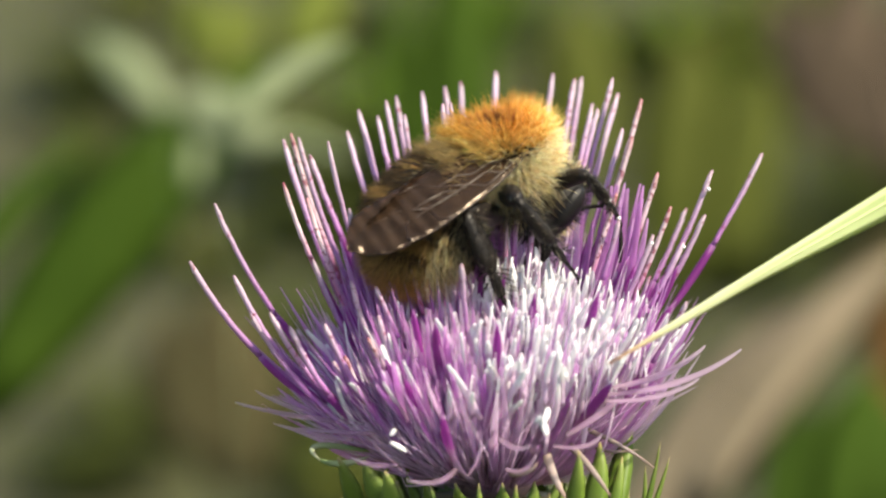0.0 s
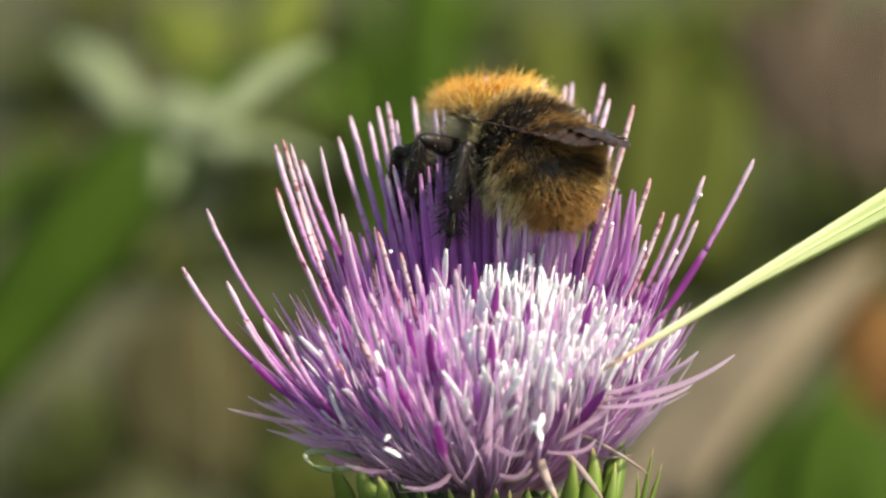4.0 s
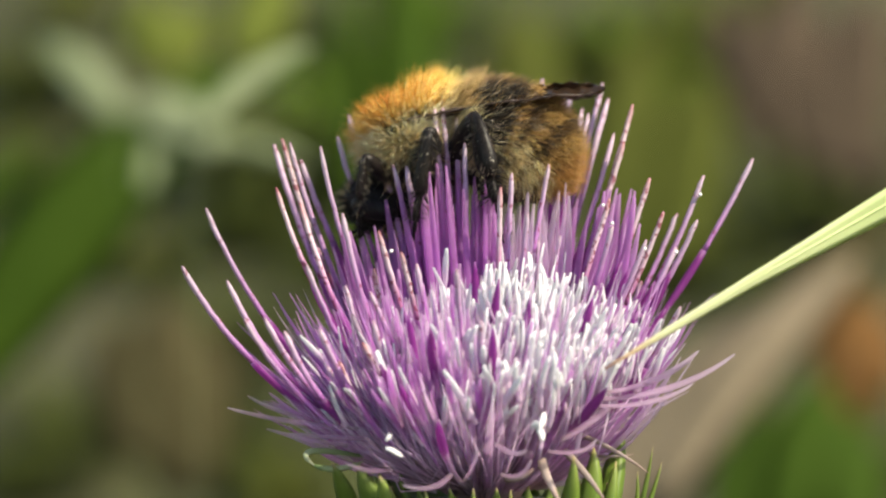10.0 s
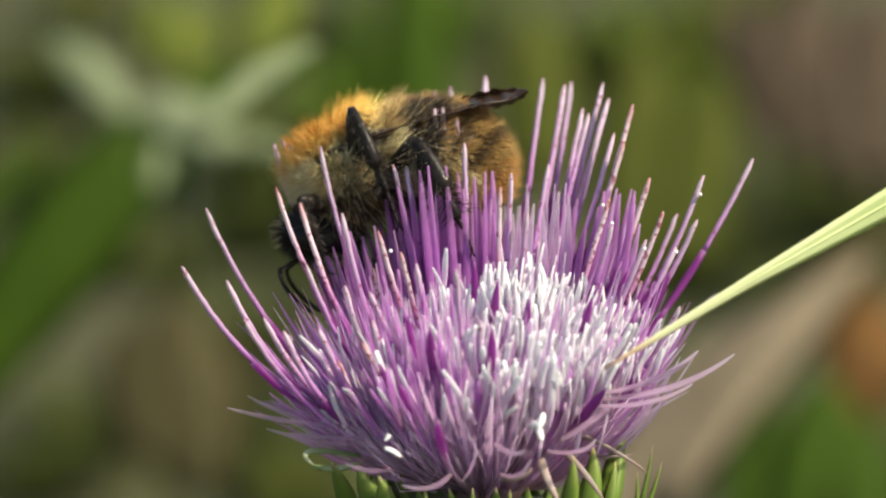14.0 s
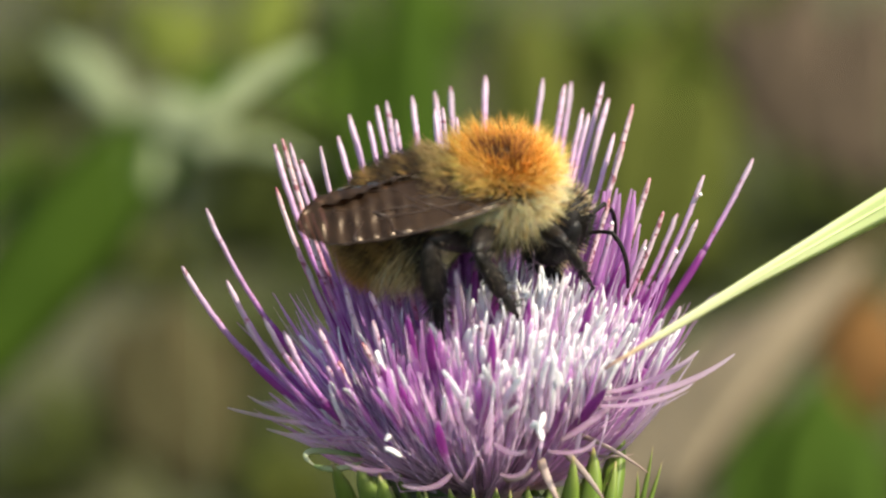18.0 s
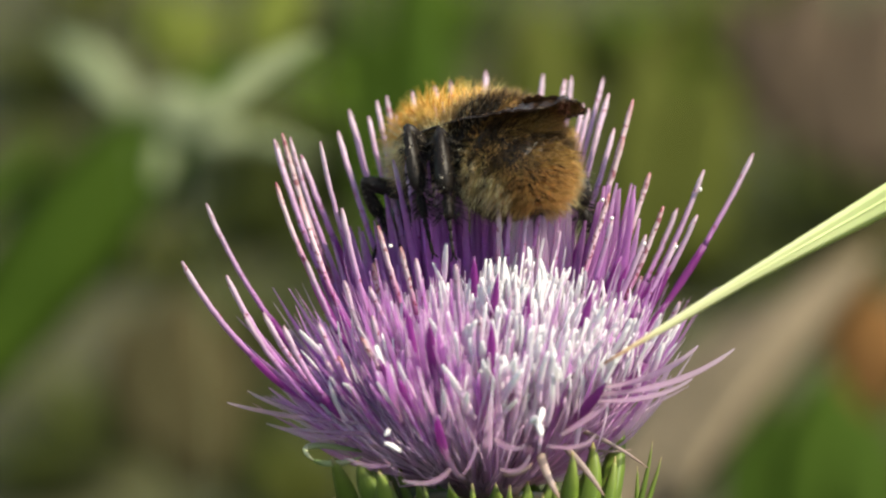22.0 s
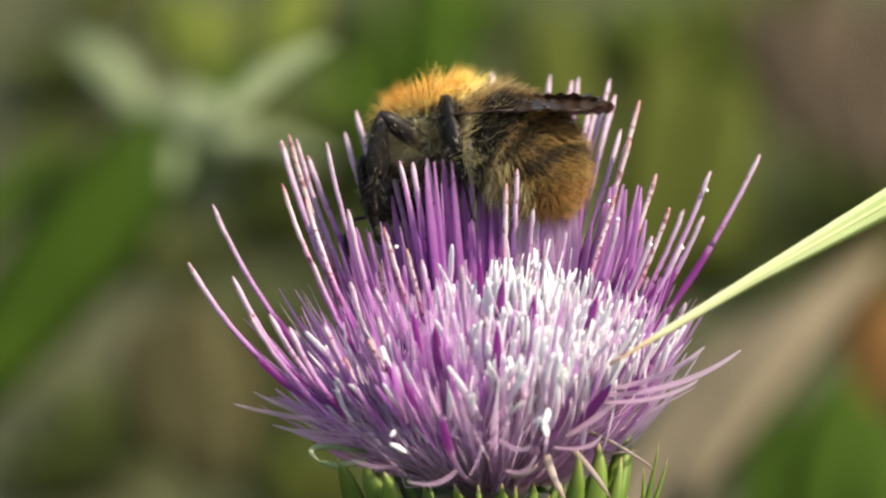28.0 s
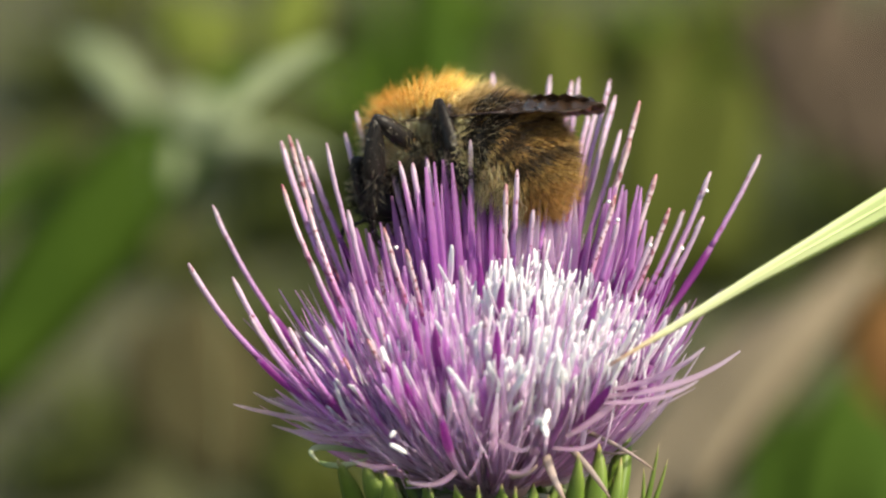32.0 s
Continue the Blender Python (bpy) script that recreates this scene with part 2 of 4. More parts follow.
def hairs(points, normals, lengths, lean, curl, radius, pigments, rng):
    """Fine tapered hairs: three-sided spikes with a bend. Verts, faces and a colour for each vertex."""
    n = len(points)
    d = normals + lean + rng.normal(0, 0.15, (n, 3))
    d /= np.linalg.norm(d, axis=1)[:, None]
    bend = d + curl + rng.normal(0, 0.2, (n, 3))
    bend /= np.linalg.norm(bend, axis=1)[:, None]
    base = points - normals * 0.1
    mid = base + d * (lengths * 0.55)[:, None]
    tip = mid + bend * (lengths * 0.45)[:, None]
    s = np.cross(d, rng.normal(0, 1, (n, 3)))
    s /= np.linalg.norm(s, axis=1)[:, None]
    u = np.cross(d, s)
    verts = np.zeros((n, 7, 3))
    for k in range(3):
        o = math.cos(2.0944 * k) * s + math.sin(2.0944 * k) * u
        verts[:, k] = base + o * radius
        verts[:, 3 + k] = mid + o * radius * 0.8
    verts[:, 6] = tip
    quads = np.array([[k, (k + 1) % 3, 3 + (k + 1) % 3, 3 + k] for k in range(3)])
    tris = np.array([[3 + k, 3 + (k + 1) % 3, 6] for k in range(3)])
    start = np.arange(n)[:, None, None] * 7
    faces = [tuple(q) for q in (quads[None] + start).reshape(-1, 4).tolist()] + [tuple(q) for q in (tris[None] + start).reshape(-1, 3).tolist()]
    # each hair's colour runs from 0.62 at the root to 1.28 at the tip
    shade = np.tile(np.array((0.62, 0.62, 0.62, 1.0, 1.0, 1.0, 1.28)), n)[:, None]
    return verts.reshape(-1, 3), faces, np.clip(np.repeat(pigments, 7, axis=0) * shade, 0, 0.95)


def fur_part(name, sets, parent, label=""):
    verts = np.concatenate([s[0] for s in sets])
    faces, o = [], 0
    for v, f, _ in sets:
        faces += [tuple(i + o for i in q) for q in f] if o else f
        o += len(v)
    ob = mesh_part(name, verts, faces, FUR, parent, label)
    rgb = np.concatenate([s[2] for s in sets])
    attr = ob.data.color_attributes.new("pigment", "FLOAT_COLOR", "POINT")
    attr.data.foreach_set("color", np.concatenate([rgb, np.ones((len(rgb), 1))], axis=1).astype(np.float32).ravel())
    ob["kind"] = "stuff"
    return ob


# ---- ground ----
def ground_material():
    m, nodes, links, b = material("mossy_soil", 0.9)
    c, n = noise_node(nodes, 9.0, 5.0)
    links.new(c.outputs["Object"], n.inputs["Vector"])
    r = ramp(nodes, [(0.30, (0.030, 0.038, 0.007)), (0.45, (0.038, 0.044, 0.010)), (0.58, (0.048, 0.045, 0.015)), (0.75, (0.066, 0.055, 0.026))])
    n2 = nodes.new("ShaderNodeTexNoise")
    n2.inputs["Scale"].default_value = 90
    links.new(c.outputs["Object"], n2.inputs["Vector"])
    mix = nodes.new("ShaderNodeMix")
    mix.inputs[0].default_value = 0.25
    links.new(n.outputs["Fac"], mix.inputs[2])
    links.new(n2.outputs["Fac"], mix.inputs[3])
    links.new(mix.outputs[0], r.inputs[0])
    links.new(r.outputs[0], b.inputs["Base Color"])
    k = nodes.new("ShaderNodeBump")
    k.inputs["Strength"].default_value, k.inputs["Distance"].default_value = 0.6, 0.01
    links.new(n2.outputs["Fac"], k.inputs["Height"])
    links.new(k.outputs[0], b.inputs["Normal"])
    return m


def ground():
    """One uneven sheet, fine near the flower and coarse out to the horizon."""
    line = np.concatenate([-np.geomspace(3000, 3.2, 14), np.linspace(-3, 3, 61), np.geomspace(3.2, 3000, 14)])
    n = len(line)
    verts = []
    for y in line:
        for x in line:
            near = 1.0 if max(abs(x), abs(y - 1)) < 4 else 0.0
            z = near * (0.02 * noise.noise((x * 3, y * 3, 0)) + 0.008 * noise.noise((x * 11, y * 11, 2))) - 0.012
            verts.append((x * 1000, (y + 1) * 1000, z * 1000))
    faces = [(j * n + i, j * n + i + 1, (j + 1) * n + i + 1, (j + 1) * n + i) for j in range(n - 1) for i in range(n - 1)]
    tagged(mesh_part("ground", verts, faces, ground_material()), "mossy brown soil under a meadow", "ground", kind="structure")


ground()

# ---- the flower head ----
thistle = tagged(new("thistle"), "mauve and white thistle flower head on a green stem", "flower")
thistle.matrix_world = HEAD
rng = np.random.default_rng(7)
AXIS = np.array((0.02, -0.20, 0.98))
CORE = np.array((-0.5, -0.3, 0.3))             # the middle of the disc from which the florets rise
DRAWN = 6385.0


ROUND = np.array((0.55, 0.75, 0.9, 1.0, 1.0, 0.95, 0.85, 0.72, 0.42))
POINTED = np.array((0.6, 0.8, 0.95, 1.0, 0.97, 0.88, 0.72, 0.48, 0.12))


def lobe(path, width, facing, flat=0.38, shape=ROUND):
    """A narrow strap with a blunt or pointed end, flat side outwards."""
    s = np.linspace(0, 1, 9)
    fine = np.stack([np.interp(s, np.linspace(0, 1, len(path)), path[:, k]) for k in range(3)], axis=1)
    return tube(fine, width / 2 * shape, 6, flat, True, facing)


def floret(tip, kind, style_share=0.4, bow=0.25, width=1.0, lobes=0):
    """One slender tube that splits into lobes, or holds a purple spindle with the pale style standing out of it."""
    tip = np.asarray(tip, float)
    out = tip - np.array((0, 0, 1.5))
    way = out / np.linalg.norm(out)
    flatways = way - AXIS * way.dot(AXIS)
    base = CORE + flatways * 3.2 + AXIS * (-0.4 + 1.2 * max(0, way.dot(AXIS)))
    length = np.linalg.norm(tip - base)
    control = base + (tip - base) * 0.5 + (flatways * 0.5 - AXIS * 0.5) * bow * length * 0.5 + rng.normal(0, 0.25, 3)
    path = bezier(base, control, tip, 29)
    cut = max(8, min(27, int(round(28 * (1 - style_share)))))
    r = 0.175 * width
    facing = way + rng.normal(0, 0.35, 3)
    if kind == "low":
        v, f, vs = tube(path[::3], r * np.array((0.9, 1.0, 1.1, 1.15, 1.15, 1.05, 0.9, 0.7, 0.45, 0.1)), 6, 0.5, True, facing)
        return mesh_part("floret", v, f, LILAC, thistle, "", vs)
    s = np.linspace(0, 1, cut + 1)
    if kind in ("white", "plain"):
        radii = r * (0.8 + 0.5 * s ** 1.5)
    else:
        spindle = np.clip(1 - (1 - s) * length * (1 - style_share) / 3.4, 0, 1)
        radii = r * (0.92 + 0.38 * np.sin(math.pi * np.clip(spindle * 1.02, 0, 1)) ** 0.8 + 0.1 * spindle)
        if kind == "stub":
            radii = radii * np.where(s > 0.9, 1 - 0.75 * (np.clip(s - 0.9, 0, 1) / 0.1) ** 1.5, 1.0)
    v, f, vs = tube(path[:cut + 1], radii, 7)
    ob = mesh_part("floret", v, f, {"white": PALE, "plain": MAUVE}.get(kind, COROLLA), thistle, vs=vs)
    side = np.cross(way, (0.3, 1, 0.2))
    side /= np.linalg.norm(side)
    other = np.cross(way, side)
    top = path[cut:]
    if kind in ("white", "plain") or lobes:
        pieces = []
        stem_ = path[cut:] if kind in ("white", "plain") else path[cut // 2:cut + 2]
        m = len(stem_)
        g = np.linspace(0, 1, m)[:, None]
        for k in range(lobes or 3):
            turn_ = 2.1 * k + rng.uniform(0, 2)
            spread = (math.cos(turn_) * side + math.sin(turn_) * other) * rng.uniform(0.25, 0.8)
            leaf = stem_ + spread * g ** 1.1 - way * rng.uniform(-0.05, 0.25) * g * np.linalg.norm(stem_[-1] - stem_[0])
            pieces.append(lobe(leaf, rng.uniform(0.36, 0.52) * width, facing + spread))
        v, f, vs = joined(pieces)
        mesh_part("lobe", v, f, MAUVE if kind == "plain" else WHITE if kind == "white" or rng.random() < 0.5 else PALE, ob, "white-tipped petal lobes" if kind == "white" else "", vs)
    if kind in ("style", "rusty"):
        m = len(top)
        fine = np.linspace(0, m - 1, 14)
        top = np.stack([np.interp(fine, np.arange(m), top[:, k]) for k in range(3)], axis=1)
        top[1:] += rng.normal(0, 0.012, (13, 3))
        radii = r * (0.86 - 0.08 * np.linspace(0, 1, 14)) * (1 + 0.04 * rng.normal(0, 1, 14))
        radii[-3:] = r * np.array((0.84, 0.74, 0.36))
        v, f, vs = tube(top, radii, 7)
        mesh_part("style", v, f, RUSTY if kind == "rusty" else STYLE, ob, "", vs)
    return ob


def px(u, v, depth):
    """mm in the frame of the head, from a drawing of it as the camera sees it: 1568 units wide, depth in mm behind the axis."""
    far = depth - STAND[1]
    return (STAND[0] + 2.23 + far * ((u - 784) / DRAWN - 0.01217), depth, STAND[2] + far * ((441 - v) / DRAWN - 0.0011))


LEFT = [(328, 465, -2), (372, 362, 1), (408, 490, -4), (495, 325, -3), (493, 248, 4), (507, 238, 3), (520, 246, 2), (574, 252, -1), (537, 352, -4),
        (437, 558, -6), (473, 556, -8), (508, 580, -8), (570, 576, -9), (612, 370, -4), (548, 462, -5), (616, 500, -7), (665, 560, -8)]
LEFT_BACK = [(540, 276, 4), (606, 235, 5), (626, 196, 6), (660, 208, 5), (674, 180, 6), (692, 172, 7), (708, 205, 3), (690, 300, 2)]
LOW = [(445, 694, 2), (482, 752, -3), (518, 760, -5), (1241, 616, 0), (1285, 500, 2), (1236, 681, 1)]
BACK = [(738, 165, 8), (778, 155, 9), (806, 146, 10), (868, 128, 10), (970, 133, 9), (1008, 143, 8), (1020, 138, 9), (1050, 194, 5), (1076, 140, 7),
        (1085, 168, 6), (1128, 178, 3), (1095, 230, 3), (1112, 244, 2), (1068, 226, 5), (1040, 186, 7)]
RIGHT = [(1157, 308, 0), (1181, 367, -2), (1253, 303, 1), (1241, 382, -1), (1341, 274, 3), (1203, 432, -2), (1210, 536, -5), (1085, 345, -3), (1090, 392, -4),
         (1150, 418, -3), (1206, 372, 4)]
FRONT = [(703, 285, -1), (726, 288, -1), (776, 186, 0), (791, 183, 0), (816, 200, 0), (829, 247, -2), (752, 281, -1), (675, 402, -6),
         (715, 440, -7), (912, 300, -4), (892, 325, -4), (940, 370, -4), (978, 284, -1), (812, 470, -9), (660, 510, -8), (646, 600, -9)]
RUST = {(495, 325), (537, 352), (507, 238), (675, 402), (715, 440), (1128, 178), (1085, 345), (1112, 244), (646, 600), (1157, 308), (892, 325), (1181, 367)}
for group, share, bow in ((LEFT, 0.34, 0.58), (LEFT_BACK, 0.3, 0.28), (BACK, 0.3, 0.22), (RIGHT, 0.26, 0.42), (FRONT, 0.28, 0.18), (LOW, 0.28, 0.04)):
    for u, v, d in group:
        floret(px(u, v, d), "low" if group is LOW else "rusty" if (u, v) in RUST else "style", share * rng.uniform(0.85, 1.2), bow, rng.uniform(0.92, 1.14))


def on_dome(u, v, radius):
    """The place on the front of the dome at a spot of the drawing."""
    x, _, z = px(u, v, -9)
    return np.array((x, -math.sqrt(max(4.0, radius * radius - (x - CORE[0]) ** 2 - (z - 1) ** 2)), z))


# purple spindles that end at the face of the dome, with a short stub or a long style
STUBS = [(674, 628, 0.06), (710, 662, 0.06), (778, 728, 0.06), (602, 634, 0.34), (881, 642, 0.06), (1085, 672, 0.04), (876, 560, 0.08), (944, 506, 0.04),
         (725, 536, 0.05), (662, 470, 0.42), (856, 561, 0.2), (890, 470, 0.06), (1061, 505, 0.05), (1066, 430, 0.06), (1122, 440, 0.08), (1137, 455, 0.06),
         (1141, 537, 0.05), (1214, 456, 0.05), (1205, 530, 0.05), (626, 550, 0.3), (581, 645, 0.2), (845, 440, 0.1), (766, 560, 0.1), (741, 461, 0.3)]
for u, v, share in STUBS:
    floret(on_dome(u, v, 12.9 if v < 600 else 11.8), "rusty" if (u, v) in ((662, 470), (602, 634)) else "style" if share > 0.15 else "stub", share if share > 0.15 else 0.03, 0.4, rng.uniform(0.95, 1.15))


def fan(turn, level, reach):
    """Base, bend and tip of a floret: level 0 lies outermost and lowest, level 1 stands upright in the middle."""
    o = np.array((math.cos(turn), math.sin(turn), 0.0))
    polar = math.radians(80 - 17 * max(0.0, o[0]) - 14 * max(0.0, -o[1])) * (1 - level)
    side_ = o - AXIS * o.dot(AXIS)
    side_ /= np.linalg.norm(side_)
    tip = CORE + (side_ * math.sin(polar) + AXIS * math.cos(polar)) * reach
    base = CORE + side_ * 2.9 * math.sin(polar) ** 0.7 + AXIS * (-0.6 + 1.0 * level)
    bend = base + side_ * (0.60 * math.sin(polar) * (reach - 3.0)) + AXIS * (0.13 + 0.5 * level) * (reach - 3.0)
    return o, base, bend, tip


def strap(turn, level, reach, width, shape=POINTED, flat=0.22, loose=0.35):
    o, base, bend, tip = fan(turn, level, reach)
    tip = tip + rng.normal(0, loose, 3)
    tip[2] = max(tip[2], 0.6)
    path = bezier(base + rng.normal(0, 0.15, 3), bend + rng.normal(0, loose, 3), tip, 9)
    return o, lobe(path, width, o + np.array((0, -0.4, 0.3)) + rng.normal(0, 0.35, 3), flat, shape)


# florets of the dome, each split into narrow lobes, white-tipped on the sunny side
for i in range(230):
    level = 0.20 + 0.78 * (1 - math.sqrt((i + 0.5) / 230))
    turn = i * 2.39996 + rng.normal(0, 0.12)
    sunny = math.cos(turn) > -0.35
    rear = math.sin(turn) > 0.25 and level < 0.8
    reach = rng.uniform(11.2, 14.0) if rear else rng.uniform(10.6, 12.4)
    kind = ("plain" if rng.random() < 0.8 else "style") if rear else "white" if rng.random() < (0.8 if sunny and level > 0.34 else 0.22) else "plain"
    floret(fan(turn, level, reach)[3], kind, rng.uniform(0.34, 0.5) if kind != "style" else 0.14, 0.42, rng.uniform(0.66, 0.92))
# the outer lobes: long fine straps side by side, from the rim of the cup upwards and out
for i in range(520):
    turn = 2 * math.pi * (i + rng.uniform(-0.5, 0.5)) / 520
    level = 0.02 + 0.40 * rng.random()
    if math.sin(turn) < -0.3:
        level += 0.12 + 0.12 * rng.random()
    o, (v, f, vs) = strap(turn, level, rng.uniform(10.6, 12.8), rng.uniform(0.36, 0.58))
    mesh_part("floret", v, f, MAUVE if rng.random() < (0.6 if o[0] < -0.3 else 0.18) else LILAC if rng.random() < 0.7 else PALE, thistle, "", vs)
# longer mauve straps that fill the sides between the tall styles
for i in range(150):
    turn = (math.pi + rng.normal(0, 0.55)) if i % 5 < 3 else rng.normal(-0.1, 0.5)
    o, (v, f, vs) = strap(turn, rng.uniform(0.16, 0.62), rng.uniform(11.5, 15.0), rng.uniform(0.28, 0.46), POINTED, 0.3)
    mesh_part("floret", v, f, MAUVE if rng.random() < 0.7 else LILAC, thistle, "", vs)
# tall plain mauve lobes behind, on which the visitor stands
for i in range(110):
    u, v = 600 + 5.0 * i + rng.normal(0, 8), rng.uniform(335, 430) - (20 if i > 20 else -50)
    d = rng.uniform(-2, 3)
    x, _, z = px(u, v, d)
    path = bezier((x * 0.45 - 0.4, d - 0.4, 1.0), (x * 0.8 + rng.normal(0, 0.4), d - 0.2, z * 0.45), (x + rng.normal(0, 0.4), d, z), 12)
    v, f, vs = tube(path, rng.uniform(0.2, 0.36) * np.array((0.6, 0.7, 0.8, 0.9, 1, 1, 1, 0.95, 0.85, 0.7, 0.5, 0.2)), 6, 0.4, True, (rng.normal(0, 0.4), -1, 0.2))
    mesh_part("floret", v, f, LILAC if 900 < u < 1020 else PURPLE if i % 3 else MAUVE, thistle, "", vs)
# a tuft of purple tubes that stands taller in the middle
for i in range(16):
    u, v, d = 745 + 8.5 * i + rng.normal(0, 6), 285 + 3.0 * abs(i - 5) + rng.uniform(-25, 40), rng.uniform(-3, -0.5)
    x, _, z = px(u, v, d)
    path = bezier((x * 0.35 - 0.4, d - 1.0, 1.0), (x * 0.8 + rng.normal(0, 0.3), d - 0.6, z * 0.5), (x, d, z), 12)
    v, f, vs = tube(path, rng.uniform(0.2, 0.3) * np.array((0.6, 0.7, 0.8, 0.9, 1, 1, 1, 1, 0.95, 0.85, 0.65, 0.25)), 6, 0.6, True, (rng.normal(0, 0.4), -1, 0.2))
    mesh_part("floret", v, f, PURPLE, thistle, "", vs)
# single lobes that curl down and out over the rim
for a, b, c, wide in (((803, 832, -9), (775, 870, -10), (716, 852, -10), 0.5), ((700, 826, -8), (655, 832, -8), (615, 812, -7), 0.5), ((975, 792, -10), (1045, 802, -9), (1060, 770, -8), 0.45),
                      ((880, 778, -11), (915, 808, -12), (935, 790, -12), 0.5), ((890, 832, -10), (930, 848, -10), (945, 806, -10), 0.4), ((1000, 772, -9), (1070, 730, -8), (1102, 697, -6), 0.55),
                      ((826, 842, -9), (844, 822, -10), (848, 790, -11), 0.45), ((1060, 712, -8), (1170, 716, -7), (1232, 672, -6), 0.5), ((1070, 700, -7), (1210, 694, -6), (1306, 620, -4), 0.58),
                      ((1080, 688, -7), (1185, 672, -6), (1242, 614, -4), 0.56), ((620, 782, -6), (540, 772, -5), (478, 752, -3), 0.5), ((640, 752, -6), (500, 742, -4), (409, 715, -2), 0.55),
                      ((640, 748, -4), (520, 740, -2), (445, 694, 0), 0.5), ((660, 770, -6), (600, 770, -6), (518, 760, -4), 0.5)):
    v, f, vs = tube(bezier(px(*a), px(*b), px(*c), 12), wide * np.array([0.3, 0.36, 0.42, 0.45, 0.46, 0.46, 0.44, 0.4, 0.35, 0.3, 0.24, 0.1]) * 0.8, 6, 0.4, True, (0.1, -0.7, 0.7))
    mesh_part("floret", v, f, PALE if b[0] > 1165 else LILAC, thistle, "", vs)
# the crowd of lobes between them, too dense to tell apart
pieces = []
for i in range(2600):
    level = 0.12 + 0.88 * (1 - math.sqrt(rng.random()))
    turn = rng.uniform(0, 2 * math.pi)
    if math.sin(turn) < 0 and level < 0.45:
        level += 0.25
    pieces.append(strap(turn, level, rng.uniform(8.5, 11.4), rng.uniform(0.32, 0.52), POINTED, 0.2)[1])
v, f, vs = joined(pieces)
tagged(mesh_part("inner_floret", v, f, PALE, thistle, "crowded pale mauve inner lobes", vs), kind="stuff")
# blunt white lobes that stand among them, thickest on the sunny side
pieces = []
while len(pieces) < 600:
    level = 0.14 + 0.83 * (1 - math.sqrt(rng.random()))
    turn = rng.uniform(0, 2 * math.pi)
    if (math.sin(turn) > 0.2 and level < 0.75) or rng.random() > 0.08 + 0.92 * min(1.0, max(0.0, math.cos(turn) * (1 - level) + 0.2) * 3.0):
        continue
    o, base, bend, tip = fan(turn, level, rng.uniform(10.2, 12.6))
    tip = tip + rng.normal(0, 0.3, 3)
    rise = tip - bend
    low_ = tip - rise / np.linalg.norm(rise) * rng.uniform(1.8, 4.0) + rng.normal(0, 0.4, 3)
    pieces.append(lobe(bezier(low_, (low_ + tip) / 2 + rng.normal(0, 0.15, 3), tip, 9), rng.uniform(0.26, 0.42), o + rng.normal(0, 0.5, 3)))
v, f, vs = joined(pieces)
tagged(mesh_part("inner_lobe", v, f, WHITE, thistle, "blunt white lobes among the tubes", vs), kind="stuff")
# a lilac dome added inside the head, to keep the gaps between tubes pale
dome_profile = [(-1.4, 1.6), (-0.6, 2.2), (0.4, 2.9), (1.6, 3.8), (2.8, 4.9), (4.2, 6.0), (5.6, 6.7), (7.0, 6.5), (8.2, 5.2), (9.0, 3.2), (9.3, 0.2)]
v, f, vs = tube([tuple(CORE + AXIS * h) for h, _ in dome_profile], [r_ for _, r_ in dome_profile], 40)
v = [np.array(q) + 0.25 * np.array(noise.noise_vector(Vector(q) * 0.9)) for q in v]
mesh_part("cushion", v, f, GAP_FILL, thistle, "lilac dome added under the tubes to lighten the gaps", vs)
n = 13000
polar = np.radians(58) * np.sqrt(rng.random(n))
turn = rng.uniform(0, 2 * math.pi, n)
polar = np.where(np.cos(turn) > 0.1, polar * 0.72, polar)
ways = np.stack([np.sin(polar) * np.cos(turn), np.sin(polar) * np.sin(turn), np.cos(polar)], axis=1)
starts = CORE + (ways - AXIS * (ways @ AXIS)[:, None]) * 4.6
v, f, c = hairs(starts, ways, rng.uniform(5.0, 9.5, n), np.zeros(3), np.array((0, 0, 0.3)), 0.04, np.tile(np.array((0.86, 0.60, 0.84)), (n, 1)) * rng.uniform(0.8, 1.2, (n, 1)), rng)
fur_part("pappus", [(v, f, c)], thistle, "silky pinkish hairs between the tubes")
# grains of white pollen on the tall styles, and a broken white lobe caught on the front
for u, v, d in ((1245, 341, 0.8), (1146, 437, -3.4), (1202, 443, -2.0), (696, 441, -6.6), (1088, 392, -4.0), (1072, 360, -3.0)):
    v_, f_, s_ = tube(bezier(px(u, v, d), px(u, v - 3, d), px(u + 4, v - 6, d), 5), [0.03, 0.09, 0.11, 0.09, 0.03], 6)
    mesh_part("pollen_grain", v_, f_, POLLEN, thistle, vs=s_)
for a, b in (((966, 724, -12.0), (958, 752, -12.4)), ((944, 750, -12.0), (956, 740, -12.2)), ((953, 746, -12.0), (964, 774, -12.2)), ((694, 762, -10.6), (686, 774, -10.6)), ((686, 786, -10.8), (715, 802, -10.9))):
    m_ = (np.array(px(*a)) + np.array(px(*b))) / 2 + np.array((0.1, 0, 0.05))
    v_, f_, s_ = lobe(bezier(px(*a), m_, px(*b), 9), 0.34 if a[0] > 800 else 0.26, (0, -1, 0.1))
    mesh_part("fallen_lobe", v_, f_, POLLEN, thistle, "small white fallen lobe", vs=s_)

